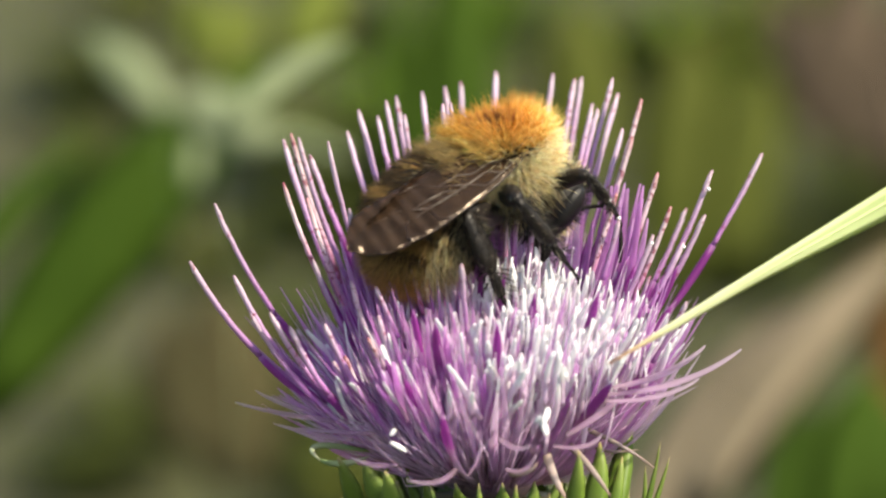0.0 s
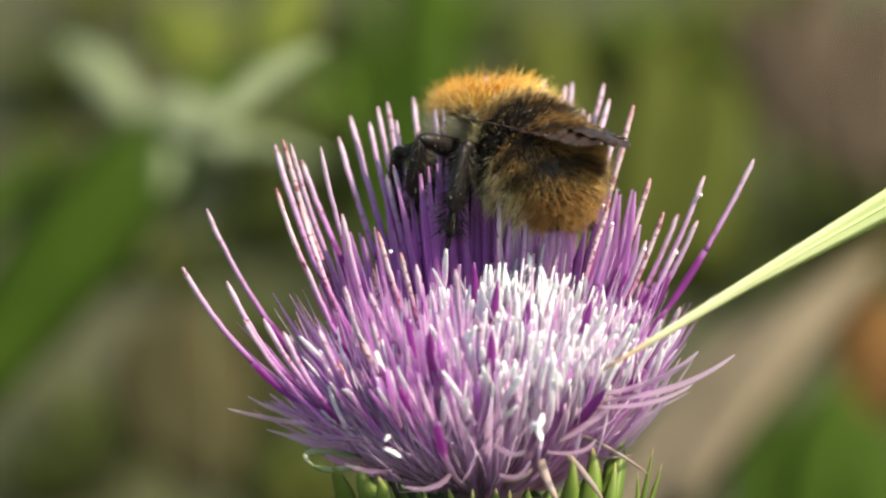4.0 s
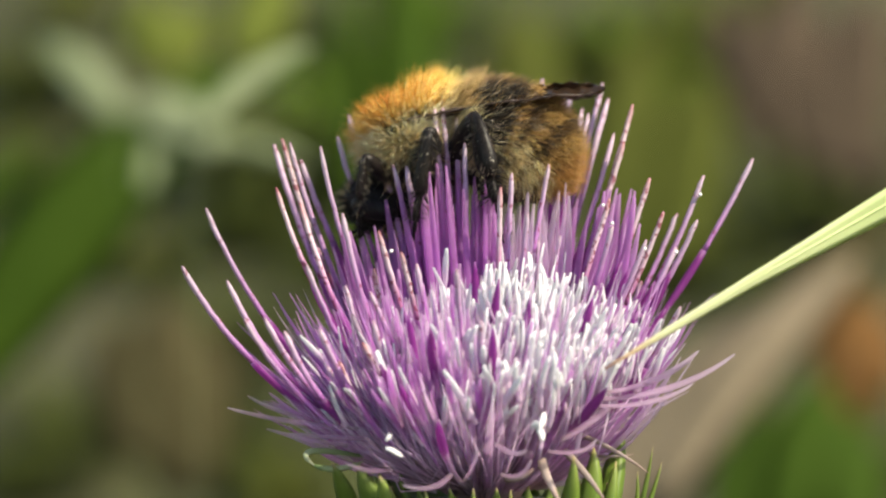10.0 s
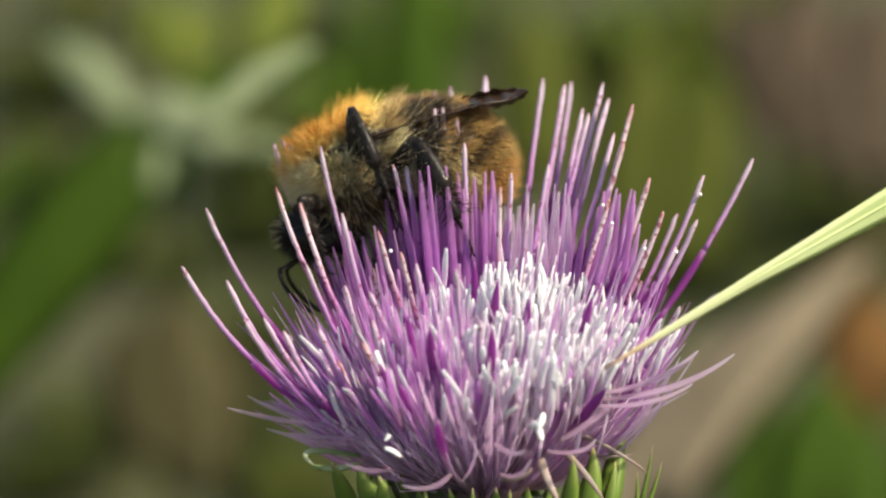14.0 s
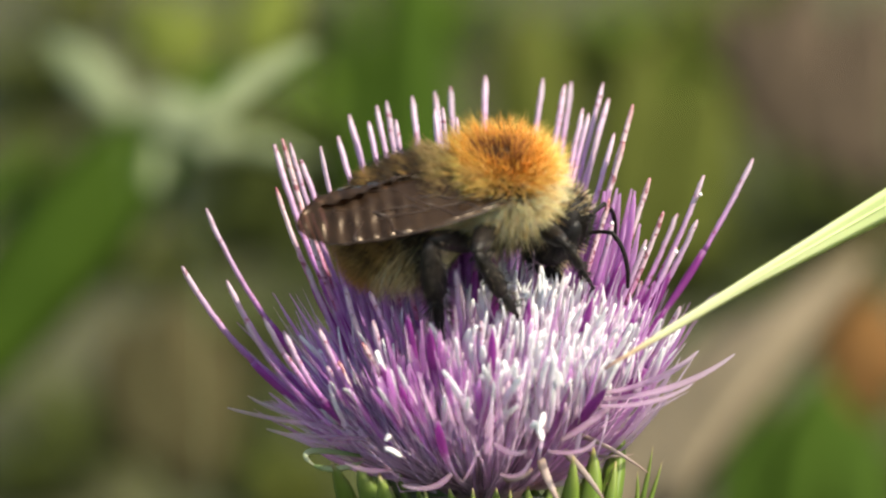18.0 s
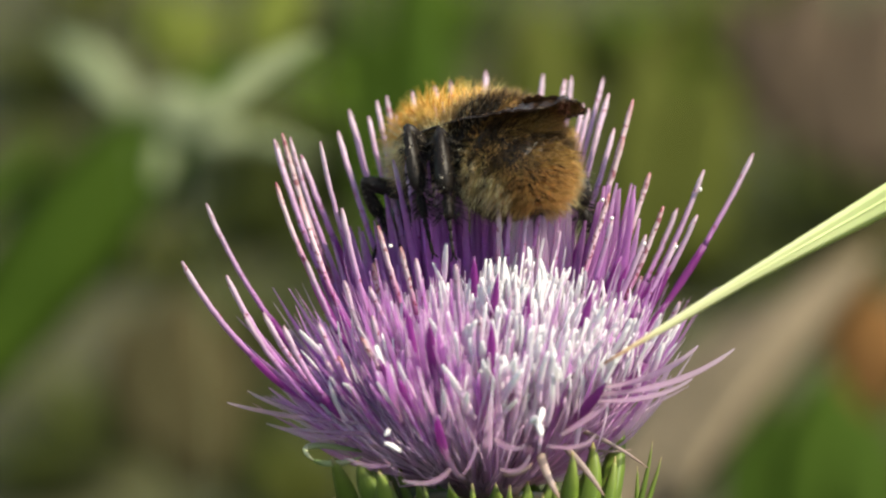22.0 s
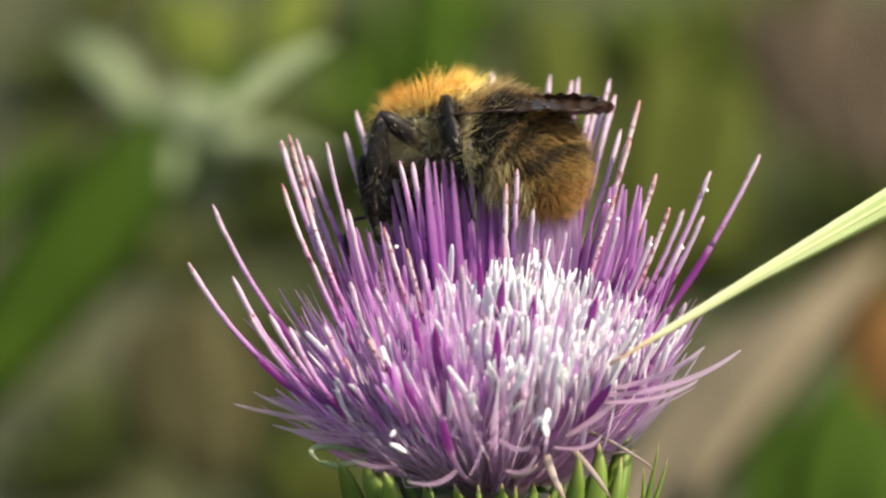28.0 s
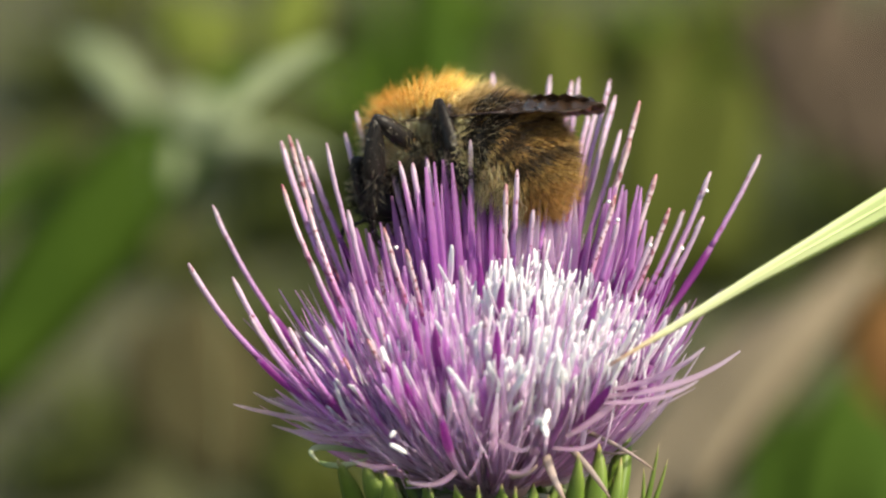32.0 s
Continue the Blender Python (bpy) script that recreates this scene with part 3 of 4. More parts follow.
# involucre: an egg of overlapping spiny bracts on a ribbed stem
egg = [(-0.4, 0, -13 + 11.9 * s) for s in np.linspace(0, 1, 12)]
v, f, vs = tube(egg, [1.6, 3.6, 5.0, 5.9, 6.5, 6.8, 6.8, 6.5, 6.0, 5.4, 4.7, 3.9], 24)
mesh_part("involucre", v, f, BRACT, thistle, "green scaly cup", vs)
for row in range(6):
    for k in range(18):
        a = 2 * math.pi * (k + 0.5 * (row % 2)) / 18 + rng.normal(0, 0.05)
        z0 = -11.8 + 1.9 * row
        r0 = (5.4, 6.4, 6.9, 6.6, 5.9, 4.9)[row]
        o = np.array((math.cos(a), math.sin(a), 0))
        long = rng.uniform(4.2, 5.6)
        if o[1] < -0.15:
            long = min(long, (0.6 if o[0] < -0.72 else 0.0) - z0)
        if o[0] > 0.2:
            long = min(long, 0.1 - z0)
        if long < 1.5:
            continue
        start, end = o * r0 * 0.93 + np.array((0, 0, z0)), o * (r0 + rng.uniform(0.6, 2.2) * (0.2 if o[0] > 0.2 else 1.0)) + np.array((0, 0, z0 + long))
        path = bezier(start, (start + end) / 2 + o * 0.5 - np.array((0, 0, 0.2)), end, 7)
        v, f, vs = strip(path, [1.9, 2.1, 1.9, 1.4, 0.8, 0.35, 0.06], (-o[1], o[0], 0), 0.10, 0.15)
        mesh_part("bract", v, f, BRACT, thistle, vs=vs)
DRIED = [((963, 807, -7), (973, 845, -8), (998, 887, -8), 0.62), ((1003, 790, -6), (1048, 835, -7), (1076, 881, -8), 0.5), ((1033, 763, -4), (1093, 785, -5), (1154, 831, -6), 0.34),
         ((1048, 795, -4), (1083, 807, -5), (1126, 797, -5), 0.22), ((898, 841, -9), (933, 845, -10), (948, 821, -10), 0.4)]
for a, b, c, wide in DRIED:
    v, f, vs = tube(bezier(px(*a), px(*b), px(*c), 9), wide / 2.6 * np.array([1, 1, 0.95, 0.9, 0.8, 0.7, 0.6, 0.45, 0.1]), 6, 0.5)
    mesh_part("dry_bract", v, f, DRY, thistle, "dry pinkish brown curled bract", vs)
# broad green bracts that stand out at the sides of the cup
for a, b, c, wide in (((648, 985, -3), (623, 875, -5), (593, 813, -6), 1.3), ((708, 955, -6), (658, 885, -7), (640, 817, -7), 1.5), ((668, 985, -5), (698, 895, -8), (676, 835, -8), 1.2),
                      ((1048, 985, -3), (1093, 865, -2), (1106, 723, 0), 1.5), ((1018, 985, -5), (1058, 875, -6), (1056, 785, -5), 1.4), ((988, 975, -6), (1018, 895, -8), (1020, 801, -8), 1.1),
                      ((1058, 985, -5), (1083, 895, -6), (1096, 810, -5), 0.9)):
    v, f, vs = strip(bezier(px(*a), px(*b), px(*c), 9), np.array([0.9, 1, 1, 1, 0.95, 0.85, 0.66, 0.4, 0.06]) * wide, (0.95, -0.3, 0.05), 0.10, 0.2)
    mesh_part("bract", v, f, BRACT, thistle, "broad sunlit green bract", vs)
for a, b, c in (((1113, 985, -2), (1148, 875, -2), (1162, 783, -2)), ((1118, 985, -1), (1158, 885, -1), (1178, 811, -1)), ((1126, 985, -1), (1136, 895, -1), (1135, 827, -1))):
    v, f, vs = tube(bezier(px(*a), px(*b), px(*c), 9), np.array([0.2, 0.2, 0.19, 0.18, 0.16, 0.13, 0.1, 0.06, 0.015]), 6, 0.6)
    mesh_part("spine", v, f, BRACT, thistle, "thin green spine with a brown point", vs)
for a, b, c in (((648, 801, -4), (508, 775, -5), (561, 817, -6)), ((561, 817, -6), (598, 833, -6), (648, 810, -5)), ((1068, 765, 1), (1108, 740, 0), (1093, 825, 0))):
    v, f, vs = tube(bezier(px(*a), px(*b), px(*c), 11), np.array([0.1, 0.16, 0.2, 0.22, 0.23, 0.23, 0.22, 0.2, 0.17, 0.12, 0.05]) * 0.75, 6, 0.45)
    mesh_part("curled_bract", v, f, CURL, thistle, "pale green curled bract", vs)
v, f, vs = tube(bezier((0, 0, -11.5), (0, -30, -200), (0, -115, -412), 20), np.linspace(1.7, 2.6, 20), 12)
mesh_part("stem", v, f, STEM, thistle, "ribbed green stem", vs)

# ---- a pale grass blade that leans across the flower, rooted in the ground beyond it ----
grass_blade = new("grass_blade")
tagged(grass_blade, "pale green tapering grass blade leaning on the flower", "grass blade")
grass_blade.matrix_world = HEAD
p0, p1, p2 = np.array(px(1074, 646, -11)), np.array(px(1330, 492, -9)), np.array(px(1640, 316, -6))
way_on = [p0 + (p1 - p0) * s for s in np.linspace(0, 0.9, 8)] + list(bezier(p1, p1 + (p2 - p1) * 0.52, p2, 9)) + \
    list(bezier(p2 + np.array((2, 0.4, 1.1)), np.array((34, 2, 24)), np.array((52, 40, -10)), 7)) + [np.array((62, 70, -150.0)), np.array((70, 0, -418.0))]
w = np.concatenate([[0.06, 0.2, 0.34, 0.44, 0.53, 0.6, 0.67, 0.73], np.linspace(0.8, 2.2, 9), np.linspace(2.3, 3.6, 7), [3.2, 2.6]])
v, f, vs = strip(way_on, w, (0.5, -0.1, 0.85), 0.10, 0.12)
mesh_part("blade", v, f, BLADE, grass_blade, vs=vs)
v, f, vs = tube(np.array(way_on) - np.array((0.0, 0.06, 0.02)), 0.03 + 0.035 * np.array(w), 6)
mesh_part("midrib", v, f, BLADE, grass_blade, "paler rib along the blade", vs)

# ---- the meadow behind, far out of focus ----
def leaf_part(name, a, b, wide, side, mat, parent, sag=0.1, origin=(0, 0, 0)):
    a, b = (np.array(a) - origin) * 1000, (np.array(b) - origin) * 1000
    long = np.linalg.norm(b - a)
    mid = (a + b) / 2 + np.array((0, 0, sag * long))
    s = np.linspace(0, 1, 9)
    v, f, vs = strip(bezier(a, mid, b, 9), wide * 1000 * np.maximum(0.05, np.sin(np.pi * (0.12 + 0.86 * s)) ** 0.8), side, wide * 18, 0.2)
    return mesh_part(name, v, f, mat, parent, vs=vs)


def plant(label, root, leaves, mat, stem_mat=None, category="plant", name="weed", thick=0.7):
    """A herb rooted at root: each leaf is (start, end, width, side)."""
    ob = tagged(new(name), label, category)
    ob.location = root
    top = max((np.array(q[0]) for q in leaves), key=lambda q: q[2])
    g = (top - np.array(root)) * 1000
    v, f, vs = tube(bezier((0, 0, -14), (g[0] * 0.3, g[1] * 0.3, g[2] * 0.6), g, 12), np.linspace(thick, thick * 0.6, 12), 8)
    mesh_part("stem", v, f, stem_mat or mat, ob, vs=vs)
    for a, b, w_, sd in leaves:
        leaf_part("leaf", a, b, w_, sd, mat, ob, 0.12, np.array(root))
    return ob


def clump(label, x, y, size, mat, seed, count=30, category="plant", flat=0.5):
    """A tuft of pointed leaves that rises from the soil."""
    r_ = random.Random(seed)
    ob = tagged(new("weed_clump"), label, category)
    ob.location = (x, y, -0.012)
    for k in range(count):
        a = 2.4 * k + r_.uniform(-0.3, 0.3)
        reach = size * r_.uniform(0.3, 0.8)
        tip = (reach * math.cos(a), reach * math.sin(a), size * r_.uniform(0.15, flat))
        leaf_part("leaf", (0.1 * reach * math.cos(a), 0.1 * reach * math.sin(a), 0), tip, size * r_.uniform(0.14, 0.26), (-math.sin(a), math.cos(a), 0), mat, ob, 0.12)
    return ob


GREY_LEAF = leaf_material("grey_green_leaf", (0.20, 0.25, 0.13), (0.33, 0.38, 0.23))
FRESH = leaf_material("fresh_green_leaf", (0.075, 0.140, 0.010), (0.11, 0.185, 0.018))
BROAD = leaf_material("broad_green_blade", (0.042, 0.086, 0.007), (0.060, 0.112, 0.011))
DEEP = leaf_material("deep_green_leaf", (0.048, 0.063, 0.012), (0.068, 0.085, 0.019))
OLIVE = leaf_material("olive_leaf", (0.085, 0.105, 0.016), (0.125, 0.14, 0.03))
LIME = leaf_material("yellow_green_leaf", (0.13, 0.17, 0.03), (0.21, 0.25, 0.05))
STRAW = leaf_material("straw_leaf", (0.185, 0.150, 0.100), (0.27, 0.215, 0.148), 0.8, 0.2)
RUSSET = leaf_material("russet_leaf", (0.12, 0.058, 0.018), (0.18, 0.088, 0.028), 0.8, 0.2)
DULL = leaf_material("dull_olive_brown_leaf", (0.050, 0.044, 0.018), (0.076, 0.064, 0.029), 0.85, 0.2)
UMBER = leaf_material("umber_leaf", (0.062, 0.046, 0.031), (0.098, 0.070, 0.048), 0.85, 0.1)


def meadow_grass():
    """Short blades over the soil, too many to tell apart."""
    r_ = np.random.default_rng(23)
    n = 9000
    x, y = r_.uniform(-1.3, 1.3, n), r_.uniform(-0.9, 3.2, n)
    keep = (np.hypot(x, y) > 0.12)
    x, y = x[keep], y[keep]
    n = len(x)
    high, a, lean = r_.uniform(15, 42, n), r_.uniform(0, 2 * math.pi, n), r_.uniform(4, 26, n)
    foot = np.stack([x * 1000, y * 1000, np.full(n, -30.0)], axis=1)
    side = np.stack([-np.sin(a), np.cos(a), np.zeros(n)], axis=1) * r_.uniform(0.8, 1.8, n)[:, None]
    out = np.stack([np.cos(a), np.sin(a), np.zeros(n)], axis=1)
    mid = foot + out * (lean * 0.3)[:, None] + np.array((0, 0, 1)) * (high * 0.6 + 12)[:, None]
    tip = foot + out * lean[:, None] + np.array((0, 0, 1)) * (high + 12)[:, None]
    verts = np.stack([foot - side, foot + side, mid - side * 0.8, mid + side * 0.8, tip], axis=1).reshape(-1, 3)
    k = np.arange(n)[:, None] * 5
    faces = [tuple(q) for q in (k + np.array((0, 1, 3, 2))).tolist()] + [tuple(q) for q in (k + np.array((2, 3, 4))).tolist()]
    tagged(mesh_part("meadow_grass", verts, faces, OLIVE), "short olive green grass over the soil", "grass", kind="stuff")


meadow_grass()


def behind(u, v, depth):
    return HEAD @ (Vector(px(u, v, depth)) * MM)


def blurred_leaf(label, name, strokes, depth, mat, category="plant"):
    """A plant beyond the flower; each leaf is a stroke of the drawing: from, to and width."""
    leaves = []
    for u0, v0, u1, v1, wide in strokes:
        a, b = behind(u0, v0, depth), behind(u1, v1, depth + 6)
        across = behind(u0 - (v1 - v0), v0 + (u1 - u0), depth + 4) - a
        leaves.append((tuple(a), tuple(b), wide * (depth - STAND[1]) / DRAWN * MM, tuple(across.normalized())))
    foot = behind(strokes[0][0], strokes[0][1], depth + 30)
    return plant(label, (foot.x, foot.y, -0.012), leaves, mat, mat, category, name, 0.09)


blurred_leaf("pale grey-green thistle leaves behind the flower", "thistle_leaf", [(430, 255, 255, 175, 110), (250, 200, 110, 60, 84), (360, 240, 600, 290, 40), (300, 330, 330, 200, 40)], 300, GREY_LEAF)
blurred_leaf("narrow pale grey-green thistle leaf", "thistle_leaf", [(372, 232, 585, 72, 62)], 150, GREY_LEAF)
blurred_leaf("broad fresh green grass blade out of focus", "broad_blade", [(-90, 740, 450, 110, 205), (-160, 560, 110, 250, 80)], 360, BROAD, "grass")
blurred_leaf("tall mid-green grass blade out of focus", "broad_blade", [(770, 520, 760, -120, 150), (700, 560, 640, -60, 70)], 520, BROAD, "grass")
blurred_leaf("yellow-green leafy herb in sunlight", "weed", [(340, 130, 300, -20, 130), (340, 120, 420, 10, 110), (470, 110, 560, -60, 120)], 520, LIME)
blurred_leaf("olive green leaves out of focus", "weed", [(1150, 520, 1170, 60, 190), (1240, 480, 1300, 120, 150), (1000, 320, 960, 10, 160)], 620, OLIVE)
blurred_leaf("withered brown leaves out of focus", "dry_leaf", [(1500, 300, 1440, -60, 130), (1420, 260, 1310, -20, 100), (1560, 330, 1590, -40, 140), (1360, 200, 1500, -80, 90)], 900, UMBER, "dry leaf")
blurred_leaf("dry straw-coloured leaf bent over the soil", "dry_leaf", [(1060, 1010, 1470, 520, 190), (1180, 900, 1560, 450, 120)], 260, STRAW, "dry leaf")
blurred_leaf("dull withered leaf above the straw", "dry_leaf", [(1380, 640, 1640, 380, 120)], 420, DULL, "dry leaf")
blurred_leaf("russet withered leaf on the soil", "dry_leaf", [(1540, 760, 1560, 480, 130), (1600, 700, 1580, 520, 130)], 620, RUSSET, "dry leaf")
blurred_leaf("dark green leaves beside the dry leaf", "weed", [(1440, 1000, 1500, 660, 170), (1560, 980, 1540, 720, 150), (1330, 980, 1400, 720, 120)], 400, BROAD)
blurred_leaf("olive brown withered leaves out of focus", "dry_leaf", [(380, 860, 330, 520, 210), (300, 800, 250, 560, 150)], 480, DULL, "dry leaf")
clump('mid-green weed on the soil', -0.020, 2.271, 0.100, FRESH, 1)
clump('green weed on the soil', -0.064, 2.131, 0.080, FRESH, 2)
clump('olive weed on the soil', -0.122, 2.271, 0.080, OLIVE, 3)
clump('olive brown weed on the soil', 0.065, 2.230, 0.070, OLIVE, 4)
clump('olive weed on the soil', 0.117, 2.112, 0.080, OLIVE, 5)
clump('green weed on the soil', 0.150, 2.005, 0.070, FRESH, 6)
clump('olive weed on the soil', 0.179, 2.271, 0.100, OLIVE, 7)
clump('withered brown herb on the soil', 0.259, 2.209, 0.090, UMBER, 8)
clump('dark green weed on the soil', 0.188, 1.803, 0.070, DEEP, 9)
clump('withered brown herb on the soil', 0.237, 1.847, 0.060, UMBER, 10)
clump('olive weed on the soil', 0.151, 1.296, 0.070, OLIVE, 11)
clump('dark green weed on the soil', 0.173, 1.249, 0.060, DEEP, 12)
clump('dark green weed on the soil', 0.146, 1.682, 0.070, DEEP, 13)
clump('dark green weed on the soil', 0.111, 1.587, 0.070, DEEP, 14)
clump('dark green weed on the soil', -0.167, 1.329, 0.070, DEEP, 15)
clump('dark green weed on the soil', -0.181, 1.257, 0.060, DEEP, 16)
clump('dark green weed on the soil', -0.083, 1.280, 0.050, DEEP, 17)
clump('withered brown herb on the soil', -0.121, 1.420, 0.050, UMBER, 18)
clump('dark green weed on the soil', -0.103, 1.682, 0.090, DEEP, 19)
clump('dark green weed on the soil', -0.234, 1.803, 0.090, DEEP, 20)
clump('dark green weed on the soil', -0.267, 2.040, 0.090, DEEP, 21)
clump('dark green weed on the soil', -0.067, 1.587, 0.060, DEEP, 22)
clump('green weed on the soil', -0.050, 1.847, 0.090, FRESH, 23)
clump('dark green weed on the soil', 0.002, 1.847, 0.070, DEEP, 24)
clump('dark green weed on the soil', 0.056, 1.480, 0.060, DEEP, 25)
clump('olive weed on the soil', -0.019, 1.383, 0.060, OLIVE, 26)
clump('olive weed on the soil', -0.158, 1.609, 0.060, OLIVE, 27)
clump('olive weed on the soil', -0.271, 2.360, 0.080, OLIVE, 28)
clump('olive weed on the soil', 0.191, 2.040, 0.070, OLIVE, 29)
clump('olive weed on the soil', -0.069, 1.234, 0.050, OLIVE, 30)
clump('green weed on the soil', -0.049, 2.170, 0.100, FRESH, 31)
clump('green weed on the soil', 0.108, 2.170, 0.100, FRESH, 32)
clump('green weed on the soil', -0.074, 1.989, 0.090, FRESH, 33)
clump('olive weed on the soil', 0.152, 2.271, 0.090, OLIVE, 34)
clump('olive weed on the soil', 0.141, 2.094, 0.100, OLIVE, 35)
clump('olive weed on the soil', 0.175, 2.112, 0.100, OLIVE, 36)
clump('dark green weed on the soil', -0.099, 1.789, 0.110, DEEP, 37)
clump('dark green weed on the soil', -0.122, 1.861, 0.110, DEEP, 38)
clump('dark green weed on the soil', 0.232, 2.022, 0.100, DEEP, 39)
clump('dark green weed on the soil', 0.209, 1.708, 0.080, DEEP, 40)
clump('dark green weed on the soil', -0.120, 1.364, 0.070, DEEP, 41)
clump('dark green weed on the soil', -0.105, 1.459, 0.070, DEEP, 42)
clump('dark green weed on the soil', 0.168, 1.521, 0.070, DEEP, 43)

# ---- the bumblebee (mm; x ahead, y to its left, z up; the thorax is the origin) ----
bee = tagged(new("bumblebee"), "furry bumblebee with orange thorax and banded brown abdomen on the flower", "bee")
brng = np.random.default_rng(11)


def ellipsoid(centre, radii, rows=14, cols=20, shape=None):
    verts, vs = [], []
    for i in range(rows + 1):
        a = math.pi * i / rows
        for k in range(cols):
            b = 2 * math.pi * k / cols
            p = np.array((math.cos(a), math.sin(a) * math.cos(b), math.sin(a) * math.sin(b)))
            q = p * radii
            if shape:
                q = shape(p, q)
            verts.append(q + centre)
            vs.append(i / rows)
    faces = [(i * cols + k, i * cols + (k + 1) % cols, (i + 1) * cols + (k + 1) % cols, (i + 1) * cols + k) for i in range(rows) for k in range(cols)]
    return verts, faces, vs


def on_ellipsoid(n, centre, radii):
    d = brng.normal(0, 1, (n, 3))
    d /= np.linalg.norm(d, axis=1)[:, None]
    points = d * radii + centre
    nor = d / np.asarray(radii)
    nor /= np.linalg.norm(nor, axis=1)[:, None]
    return d, points, nor


def tinted(base, n, spread=0.18):
    return np.clip(np.asarray(base)[None] * (1 + brng.normal(0, spread, (n, 1))) * (1 + brng.normal(0, 0.05, (n, 3))), 0, 1)


ORANGE, CREAM, BLACK, BROWN = (0.81, 0.435, 0.085), (0.92, 0.80, 0.52), (0.016, 0.013, 0.012), (0.13, 0.055, 0.018)

# thorax
TH = np.array((2.25, 2.2, 2.35))
v, f, vs = ellipsoid((0, 0, 0), TH)
mesh_part("thorax", v, f, CUTICLE, bee, vs=vs)
d, p, nrm = on_ellipsoid(30000, (0, 0, 0), TH)
n = len(d)
ahead = np.clip(0.5 + 0.9 * d[:, 0], 0, 1)[:, None]
col = tinted(ORANGE, n, 0.14) * (1 - ahead * np.array((0.06, 0.20, 0.36)))
cap = 0.24 * d[:, 0] + 0.971 * d[:, 2]
rim = cap < 0.62 + 0.08 * brng.normal(0, 1, n)
col[rim] = tinted((0.90, 0.62, 0.21), int(rim.sum()), 0.14) * (1 - 0.7 * ahead[rim] * np.array((0.06, 0.22, 0.35)))
side = cap < 0.36 + 0.07 * brng.normal(0, 1, n)
seam = (np.abs(cap - 0.31) < 0.085) & (np.abs(d[:, 0] - 0.05) < 0.5) & (brng.random(n) < 0.8)
col[side] = tinted(CREAM, int(side.sum()), 0.15)
buff = side & (d[:, 2] < 0.05) & (brng.random(n) < 0.5)
col[buff] = tinted((0.74, 0.56, 0.27), int(buff.sum()), 0.2)
# shade low on the flanks, put into the fur as dark hairs
flank_shade = side & (d[:, 2] < -0.38 + 0.08 * brng.normal(0, 1, n)) & (d[:, 0] < 0.55) & (brng.random(n) < 0.7)
col[flank_shade] = tinted((0.04, 0.028, 0.016), int(flank_shade.sum()), 0.4)
rear = (d[:, 0] < -0.72 + 0.06 * brng.normal(0, 1, n)) & (d[:, 2] > 0)
col[rear] = tinted((0.84, 0.62, 0.27), int(rear.sum()), 0.2)
col[seam] = tinted(BLACK, int(seam.sum()))
scut = (np.abs(d[:, 0] + 0.62) < 0.05) & (d[:, 2] > 0.2)
col[scut] = tinted(BROWN, int(scut.sum()))
bald = (0.22 * d[:, 0] + 0.975 * d[:, 2] > 0.78 + 0.05 * brng.normal(0, 1, n)) & (brng.random(n) < 0.88)
col[bald] = tinted((0.24, 0.085, 0.016), int(bald.sum()), 0.3)
spot = (0.12 * d[:, 0] + 0.993 * d[:, 2] > 0.94) & (brng.random(n) < 0.9)
col[spot] = tinted(BROWN, int(spot.sum()))
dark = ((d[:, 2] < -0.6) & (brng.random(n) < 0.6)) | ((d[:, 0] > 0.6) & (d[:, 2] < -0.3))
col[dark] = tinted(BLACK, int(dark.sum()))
lens_ = (1.0 + 1.2 * brng.random(n) ** 1.8) * np.where(dark, 0.5, 1.0) * np.where(bald | seam | scut, 0.55, 1) * np.where(spot, 0.3, 1) * np.where(cap > 0.9, 0.75, 1) * np.where(rim & ~side, 1.15, 1) * np.where((d[:, 0] < -0.1) & ~side, 1.15, 1)
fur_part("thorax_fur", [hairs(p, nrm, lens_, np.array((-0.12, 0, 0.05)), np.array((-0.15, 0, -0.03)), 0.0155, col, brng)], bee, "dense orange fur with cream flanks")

# abdomen: six overlapping rings that droop towards the tail
SPINE = bezier((-1.9, 0, -0.8), (-5.9, 0, 0.4), (-7.5, 0, -3.3), 40)
GIRTH = [(0.0, 1.9), (0.12, 2.6), (0.3, 2.95), (0.5, 2.95), (0.68, 2.6), (0.84, 1.9), (0.95, 1.0), (1.0, 0.35)]


def girth(s):
    return np.interp(s, [g[0] for g in GIRTH], [g[1] for g in GIRTH])


def spine(s):
    return np.array([np.interp(s, np.linspace(0, 1, 40), SPINE[:, k]) for k in range(3)]).T


ABDOMEN = []
RINGS = [0.0, 0.17, 0.34, 0.51, 0.67, 0.82, 1.0]
for k in range(6):
    s = np.linspace(RINGS[k], min(1.0, RINGS[k + 1] + 0.03), 7)
    g = girth(s)
    g[-2:] *= (1.0, 0.985)
    v, f, vs = tube(spine(s), g + 0.05 * (1 if k else 0) * np.linspace(0, 1, 7), 24, 1.0)
    ABDOMEN.append(mesh_part("abdomen_ring", v, f, CUTICLE, bee, vs=vs))
n = 24000
s = brng.beta(1.15, 1.15, n)
ang = brng.uniform(0, 2 * math.pi, n)
c = spine(s)
tg = spine(np.clip(s + 0.02, 0, 1)) - spine(np.clip(s - 0.02, 0, 1))
tg /= np.linalg.norm(tg, axis=1)[:, None]
sd = np.tile(np.array((0.0, 1.0, 0.0)), (n, 1))
up = np.cross(tg, sd)
up *= np.sign(up[:, 2:3])
nrm = np.cos(ang)[:, None] * sd + np.sin(ang)[:, None] * up
p = c + nrm * girth(s)[:, None]
phase = np.mod((s - 0.0) / 0.167, 1.0)
